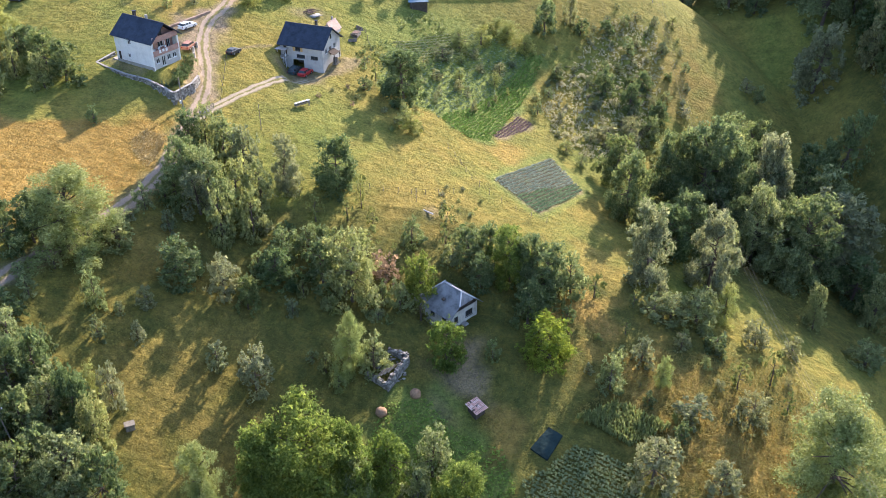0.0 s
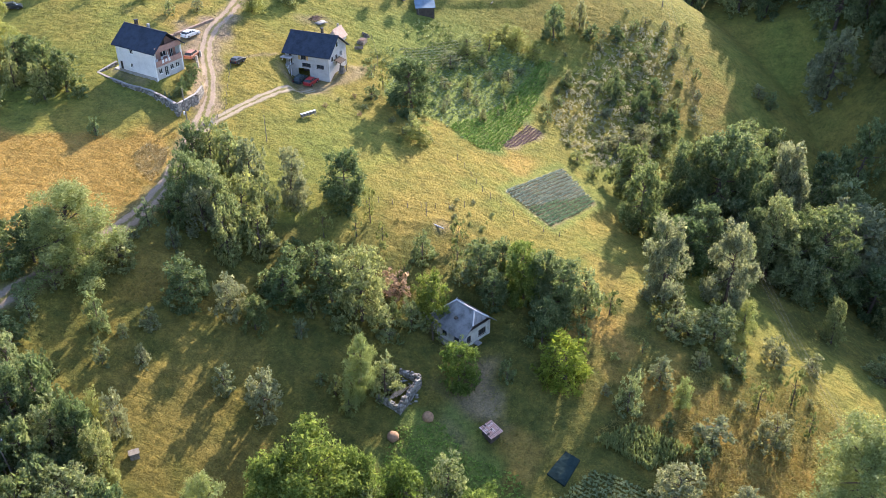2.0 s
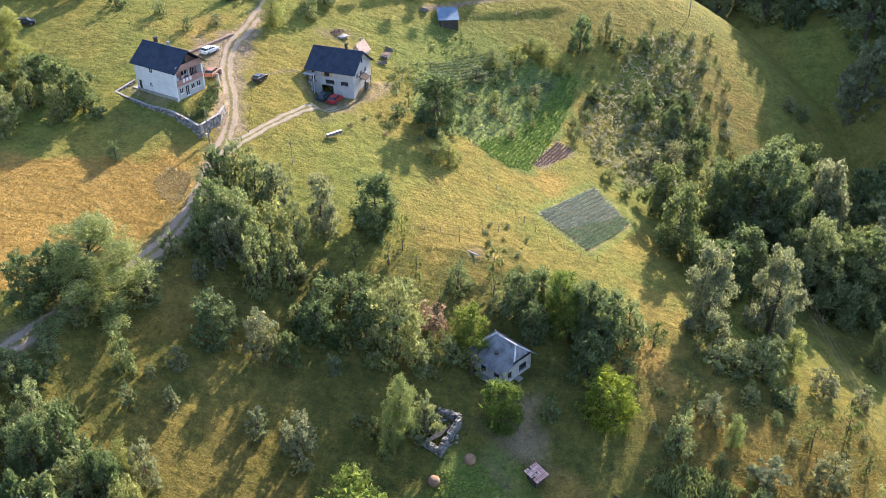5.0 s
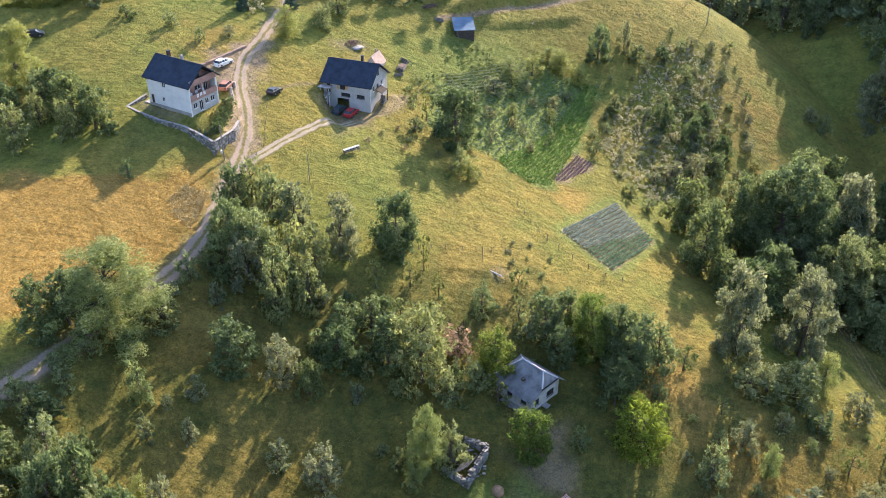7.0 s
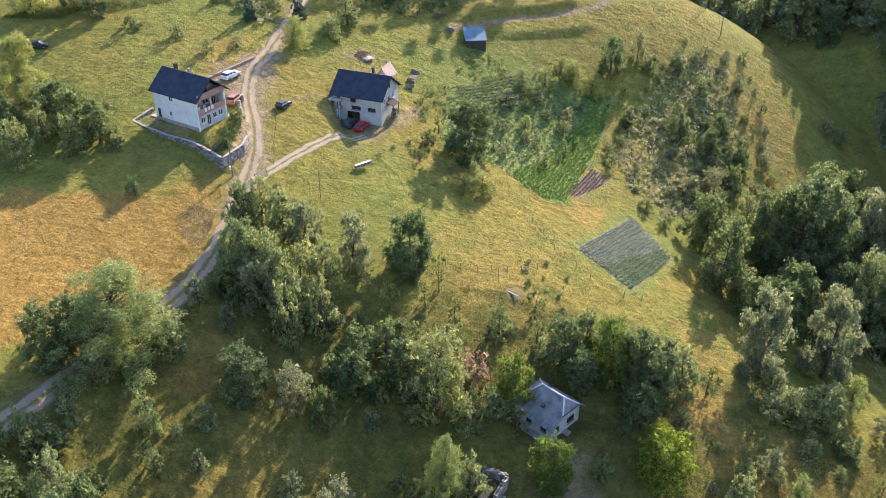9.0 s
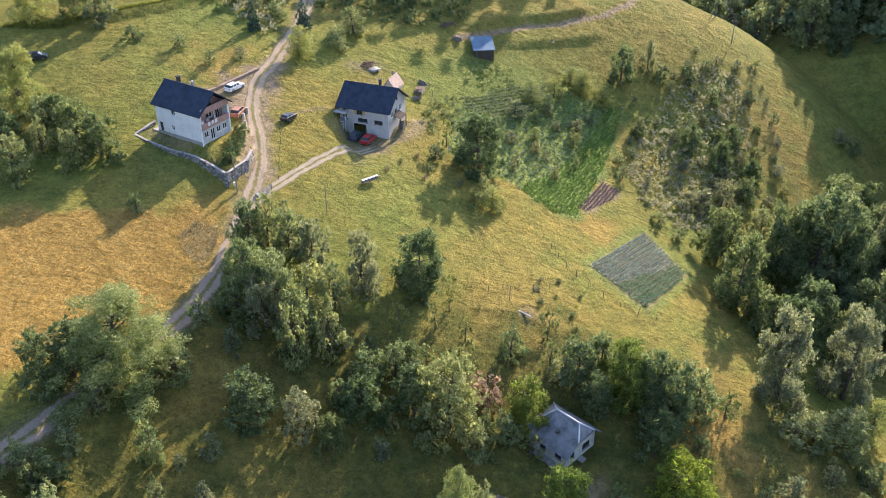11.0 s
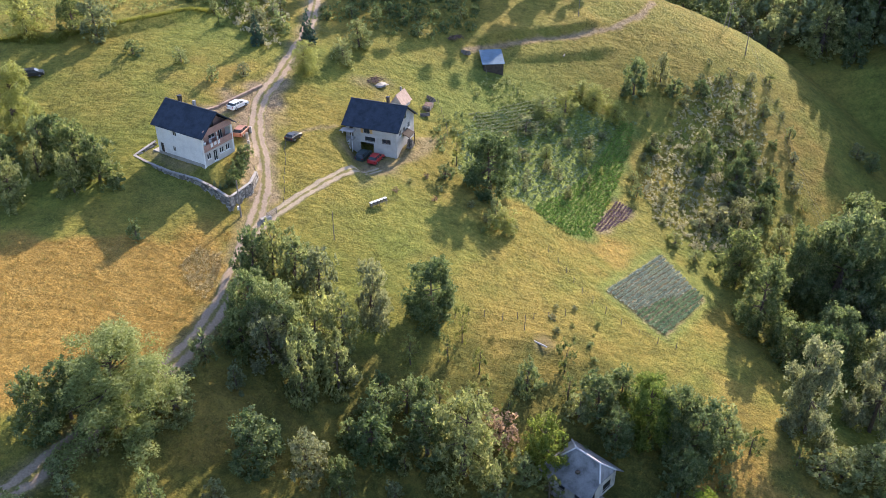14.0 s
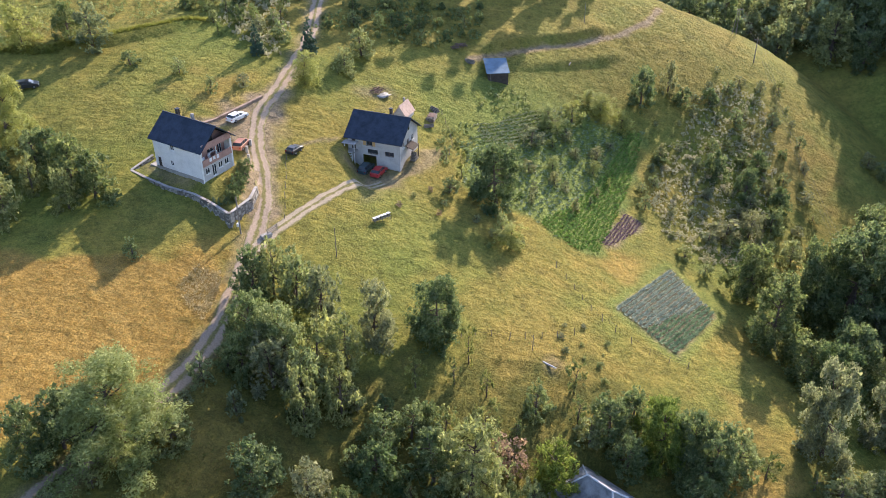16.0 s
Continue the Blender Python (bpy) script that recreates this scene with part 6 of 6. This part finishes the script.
RUST_EARTH = worn("red_brown_earth", (0.30, 0.215, 0.165), 0.3, 0.9, 0.95)
low = empty("low_wall", pose(0, 0, 0), "low red-brown masonry kerb along the earth bank above the drive", "wall")
for a, b in (((-57.0, 185.6), (-53.4, 190.6)), ((-53.4, 190.6), (-50.9, 194.2)), ((-61.0, 181.8), (-57.0, 185.6))):
    d = Vector((b[0] - a[0], b[1] - a[1], 0))
    bm = bmesh.new()
    box(bm, 0, d.length, -0.28, 0.22, -0.6, 0.30)
    bmesh.ops.transform(bm, matrix=pose(a[0], a[1], (at(*a) + at(*b)) / 2, 0, math.degrees(math.atan2(at(*a) - at(*b), d.length)), math.degrees(math.atan2(d.y, d.x))), verts=bm.verts[:])
    part("segment", bm, RUST_EARTH, low)
gp = empty("gate_pillars", pose(0, 0, 0), "grey masonry gate pillars at the farmyard entrance", "gate")
for x, y in ((-50.6, 179.4), (-50.9, 177.4), (-50.2, 175.0)):
    bm = bmesh.new()
    box(bm, x - 0.2, x + 0.2, y - 0.2, y + 0.2, at(x, y) - 0.2, at(x, y) + 1.1)
    part("pillar", bm, CONCRETE, gp)

for k in range(14):
    x, y = -51.2 + 0.9 * (k % 2) + 0.05 * k, 161.2 + 0.75 * k
    plant("d", x, y, 1.4 + 0.9 * ((k * 0.61) % 1), 1.5 + 0.4 * ((k * 0.37) % 1), "shrub", "shrubs on the terrace", "rounded dark shrub on the house terrace")
for x, y in ((-54.6, 161.9), (-53.2, 161.4), (-52.2, 160.6)):
    plant("c", x, y, 1.3, 0.7, "shrub", "shrubs on the terrace", "small cone-shaped conifer on the house terrace")


def pond_sheet():
    """A dark plastic sheet pegged over a bed."""
    a, b, c, d = [Vector((*q, 0)) for q in ((13.0, 97.2), (16.0, 100.7), (18.0, 99.5), (15.4, 95.6))]
    n = 14
    bm = bmesh.new()
    grid = []
    for i in range(n + 1):
        row = []
        for j in range(n + 1):
            u, v = i / n, j / n
            p = a.lerp(b, u).lerp(d.lerp(c, u), v)
            w = 0.10 * noise.noise(p * 0.9) + 0.05 * noise.noise(p * 2.7)
            row.append(bm.verts.new((p.x, p.y, at(p.x, p.y) + 0.30 + w)))
        grid.append(row)
    for i in range(n):
        for j in range(n):
            bm.faces.new((grid[i][j], grid[i + 1][j], grid[i + 1][j + 1], grid[i][j + 1]))
    ex = bmesh.ops.extrude_face_region(bm, geom=bm.faces[:])
    for v in [g for g in ex["geom"] if isinstance(g, bmesh.types.BMVert)]:
        v.co.z -= 0.35
    bmesh.ops.recalc_face_normals(bm, faces=bm.faces[:])
    ob = part("plastic_sheet", bm, worn("dark_plastic", (0.020, 0.036, 0.036), 0.3, 0.6, 0.95, spec=0.03))
    tagged(ob, "dark blue-grey plastic sheet stretched over a garden bed", "sheet")


pond_sheet()


# ---- crops and grass, past counting ----
def crop_material(name, lo, mid, hi, through=0.3):
    return leafy(name, lo, mid, hi, through)


def rosettes(name, spots, size, leaf_count, up, material, label, category, seed):
    """Low leafy plants in one mesh."""
    r = np.random.default_rng(seed)
    k = len(spots)
    x, y = spots[:, 0], spots[:, 1]
    z = height(x, y)
    c = np.repeat(np.stack([x, y, z], 1), leaf_count, 0)
    n = k * leaf_count
    a = r.random(n) * 6.283
    s = size * (0.6 + 0.7 * r.random(n))
    lift = up * (0.4 + 0.8 * r.random(n))
    d = np.stack([np.cos(a), np.sin(a), np.zeros(n)], 1)
    w = np.stack([-np.sin(a), np.cos(a), np.zeros(n)], 1)
    o = np.array([0, 0, 1.0])
    base = c + d * (0.05 * s)[:, None] + o * 0.02
    mid = c + d * (0.55 * s)[:, None] + o * (0.8 * lift)[:, None]
    tip = c + d * s[:, None] + o * (lift * (0.7 + 0.4 * r.random(n)))[:, None]
    verts = np.stack([base, mid + w * (0.34 * s)[:, None], tip, mid - w * (0.34 * s)[:, None]], 1).reshape(-1, 3)
    ob = sheet(name, verts.tolist(), np.arange(n * 4).reshape(-1, 4).tolist(), material)
    return tagged(ob, label, category, kind="stuff")


def rows_in(poly, a, b, c, gap, step, seed, jitter=0.08):
    """Plant spots in rows parallel to a-b, stepping towards c."""
    a, b, c = np.array(a, float), np.array(b, float), np.array(c, float)
    d = (b - a) / np.hypot(*(b - a))
    s = np.array([-d[1], d[0]])
    if np.dot(c - a, s) < 0:
        s = -s
    r = np.random.default_rng(seed)
    u, v = np.meshgrid(np.arange(-30, 60, step), np.arange(-40, 60, gap))
    p = a + u.reshape(-1, 1) * d + v.reshape(-1, 1) * s + r.normal(size=(u.size, 2)) * jitter
    return p[inside(poly, p[:, 0], p[:, 1]) > 0.1]


cab = rows_in(CABBAGE, CABBAGE[0], CABBAGE[1], CABBAGE[3], 0.86, 0.46, 1, 0.05)
rel = (cab - np.array(CABBAGE[0])) @ (np.array(CABBAGE[3]) - np.array(CABBAGE[0])) / np.sum((np.array(CABBAGE[3]) - np.array(CABBAGE[0])) ** 2)
edge = 0.46 + 0.03 * np.sin(cab[:, 1])
rosettes("cabbages", cab[rel < edge], 0.44, 11, 0.30, crop_material("blue_green_cabbage", (0.16, 0.19, 0.14), (0.29, 0.325, 0.25), (0.43, 0.465, 0.37), 0.2), "rows of blue-green cabbages", "cabbages", 2)
rosettes("cabbages", cab[rel >= edge], 0.44, 11, 0.32, crop_material("green_cabbage", (0.10, 0.155, 0.085), (0.20, 0.27, 0.15), (0.33, 0.40, 0.24), 0.3), "rows of green cabbages", "cabbages", 3)
bright = [(22.3, 207.8), (25.5, 218.5), (22.0, 218.5), (15.0, 203.0), (6.0, 188.5), (-1.0, 180.5), (4.5, 174.8), (9.8, 175.8), (15.2, 189.3)]
gr = rows_in(bright, (4.5, 174.8), (20.0, 205.0), (0, 190), 0.75, 0.5, 4, 0.16)
rosettes("vegetable_rows", gr, 0.36, 8, 0.34, crop_material("green_beans", (0.10, 0.175, 0.040), (0.19, 0.295, 0.068), (0.30, 0.41, 0.12)), "bright green rows of beans and potatoes", "vegetables", 5)
gu = rows_in(GARDEN, (4.5, 174.8), (20.0, 205.0), (0, 190), 1.2, 0.7, 6, 0.28)
gu = gu[inside(bright, gu[:, 0], gu[:, 1]) < 0]
rosettes("vegetable_rows", gu, 0.42, 7, 0.28, crop_material("dull_green_crop", (0.135, 0.175, 0.100), (0.245, 0.295, 0.18), (0.38, 0.42, 0.29)), "shaded green vegetable rows", "vegetables", 7)
up = [(-12, 205), (-9, 199), (6, 210), (8, 219), (2, 217)]
rosettes("vegetable_rows", rows_in(up, (-10, 202), (6, 214), (2, 217), 0.9, 0.5, 8), 0.34, 7, 0.35, crop_material("grey_green_crop", (0.12, 0.145, 0.10), (0.22, 0.255, 0.17), (0.34, 0.37, 0.26)), "grey-green cabbage rows in the upper garden", "vegetables", 9)
rosettes("vegetable_rows", rows_in(SOIL, (11, 180), (17.4, 192.2), (18, 187), 0.6, 0.32, 10), 0.30, 6, 0.25, crop_material("purple_crop", (0.10, 0.07, 0.09), (0.20, 0.13, 0.16), (0.30, 0.2, 0.23)), "purple-leaved plants on dark soil", "vegetables", 11)
corn = [(20.2, 102.6), (26.9, 106.0), (35.5, 102.6), (27.8, 98.0)]
rosettes("maize", rows_in(corn, (20.4, 102.4), (27.6, 97.9), (26.9, 105.5), 0.6, 0.34, 12), 0.30, 12, 1.3, crop_material("maize_leaves", (0.12, 0.155, 0.06), (0.195, 0.23, 0.095), (0.285, 0.31, 0.14), 0.45), "dense block of tall maize", "maize", 13)
spud = [(17.0, 95.8), (19.8, 98.6), (28.3, 95.6), (29.5, 88.0), (12, 84), (11.5, 92.4)]
rosettes("potatoes", rows_in(spud, (17, 96), (28, 91), (12, 92), 0.65, 0.4, 14), 0.33, 9, 0.4, crop_material("potato_leaves", (0.12, 0.15, 0.075), (0.23, 0.27, 0.14), (0.36, 0.39, 0.235), 0.4), "rows of leafy potatoes", "potatoes", 15)
weeds = [(-13, 90), (-9, 102), (-2, 104), (2, 99), (9, 97), (11, 90), (8, 82), (-10, 82)]
rosettes("yard_weeds", rows_in(weeds, (-13, 90), (9, 97), (0, 82), 0.55, 0.5, 16, 0.25), 0.28, 6, 0.22, crop_material("yard_grass", (0.08, 0.14, 0.03), (0.16, 0.25, 0.05), (0.26, 0.36, 0.09)), "lush green weeds in the lower yard", "grass", 17)


def tufts(name, spots, tall, width, blades, material, label, seed, lean=0.5):
    r = np.random.default_rng(seed)
    k, n = len(spots), len(spots) * blades
    x, y = spots[:, 0], spots[:, 1]
    c = np.repeat(np.stack([x, y, height(x, y)], 1), blades, 0)
    a = r.random(n) * 6.283
    h = tall * np.repeat(0.5 + 0.9 * r.random(k) ** 1.5, blades) * (0.6 + 0.6 * r.random(n))
    d = np.stack([np.cos(a), np.sin(a), np.zeros(n)], 1)
    w = np.stack([-np.sin(a), np.cos(a), np.zeros(n)], 1) * (width * (0.6 + 0.8 * r.random(n)))[:, None]
    c = c + d * (0.12 * r.random(n))[:, None] - np.array([0, 0, 0.04])
    tip = c + d * (h * lean * r.random(n))[:, None] + np.array([0, 0, 1.0]) * h[:, None]
    verts = np.stack([c - w, c + w, tip], 1).reshape(-1, 3)
    ob = sheet(name, verts.tolist(), np.arange(n * 3).reshape(-1, 3).tolist(), material)
    return tagged(ob, label, "grass", kind="stuff")


def scatter(poly, count, seed, clump=0.0):
    """Random spots in an outline, gathered into drifts."""
    r = np.random.default_rng(seed)
    xs, ys = [q[0] for q in poly], [q[1] for q in poly]
    p = np.stack([r.uniform(min(xs), max(xs), count * 3), r.uniform(min(ys), max(ys), count * 3)], 1)
    k = inside(poly, p[:, 0], p[:, 1]) > 0.2
    if clump:
        drift = np.sin(p[:, 0] * 0.55 + 2 * np.sin(p[:, 1] * 0.23)) + np.cos(p[:, 1] * 0.61 + 2 * np.sin(p[:, 0] * 0.31))
        k &= r.random(len(p)) < 1 - clump * (drift < 0.2)
    for line, half in ((MAIN, 1.3), (BRANCH, 0.9), (UPPER, 0.9), (DRIVE, 2.0), (MAIN[3:12], 2.6)):
        k &= along(line, p[:, 0], p[:, 1]) > half
    for q, _, _ in PADS:
        k &= inside(q, p[:, 0], p[:, 1]) < -0.5
    for q, off in ((CABBAGE, -1.8), (GARDEN, 0.2), (YARD, -1.0)):
        k &= inside(q, p[:, 0], p[:, 1]) < off
    return p[k][:count]


GOLDGRASS = leafy("golden_grass", (0.24, 0.155, 0.046), (0.315, 0.205, 0.06), (0.38, 0.262, 0.088), 0.4)
STRAWGRASS = worn("pale_straw", (0.56, 0.43, 0.19), 0.15, 2.0, 0.8)
ROUGHGRASS = leafy("rough_uncut_grass", (0.115, 0.122, 0.036), (0.185, 0.170, 0.048), (0.28, 0.232, 0.076), 0.5)
BANKGRASS = leafy("brown_bank_grass", (0.26, 0.200, 0.070), (0.35, 0.27, 0.095), (0.44, 0.345, 0.135), 0.5)
DRYGRASS = leafy("dry_meadow_grass", (0.19, 0.182, 0.058), (0.25, 0.232, 0.07), (0.33, 0.295, 0.10), 0.5)
GREENGRASS = leafy("green_meadow_grass", (0.15, 0.168, 0.048), (0.20, 0.215, 0.06), (0.26, 0.262, 0.08), 0.5)
meadow = [(-95, 75), (-62, 66), (60, 78), (92, 110), (88, 140), (60, 190), (86, 245), (60, 268), (20, 268), (-60, 262), (-112, 215), (-112, 120)]
tufts("hay_meadow", scatter(GOLD, 18000, 21, 0.1), 0.18, 0.045, 4, GOLDGRASS, "tall ripe golden hay grass", 22, 2.4)
tufts("cut_straw", scatter(STRAW, 1500, 41, 0.7), 0.26, 0.06, 4, STRAWGRASS, "pale flattened straw in swirls", 42, 2.4)
spots = scatter(meadow, 74000, 23, 0.4)
low = inside(ROUGH, spots[:, 0], spots[:, 1]) > 3 * np.sin(spots[:, 0] * 0.7)
upper = spots[~low]
tufts("meadow_grass", upper[::2], 0.11, 0.055, 4, DRYGRASS, "dry yellow-green meadow grass", 24, 4.0)
tufts("meadow_grass", upper[1::2], 0.11, 0.055, 4, GREENGRASS, "fresh green meadow grass", 26, 4.0)
tufts("orchard_grass", spots[low], 0.19, 0.05, 6, ROUGHGRASS, "long uncut orchard grass", 29, 3.0)
dry = [(20, 104), (36, 118), (60, 124), (70, 100), (50, 76), (34, 84), (33, 100)]
tufts("tall_dry_grass", scatter(dry, 15000, 27, 0.3), 0.30, 0.06, 4, BANKGRASS, "tall dry grass on the steep bank", 28, 2.6)
tufts("bank_grass", np.concatenate([np.stack([np.linspace(-101, -64, 900), 201.8 + 0.55 * np.maximum(0, np.linspace(0, 37, 900) - 10) ** 1.08 + random.Random(5).gauss(0, 0.1)], 1) + np.random.default_rng(k).normal(size=(900, 2)) * 0.35 for k in range(3)]), 0.55, 0.07, 4, GREENGRASS, "long grass along a field bank", 43, 1.0)
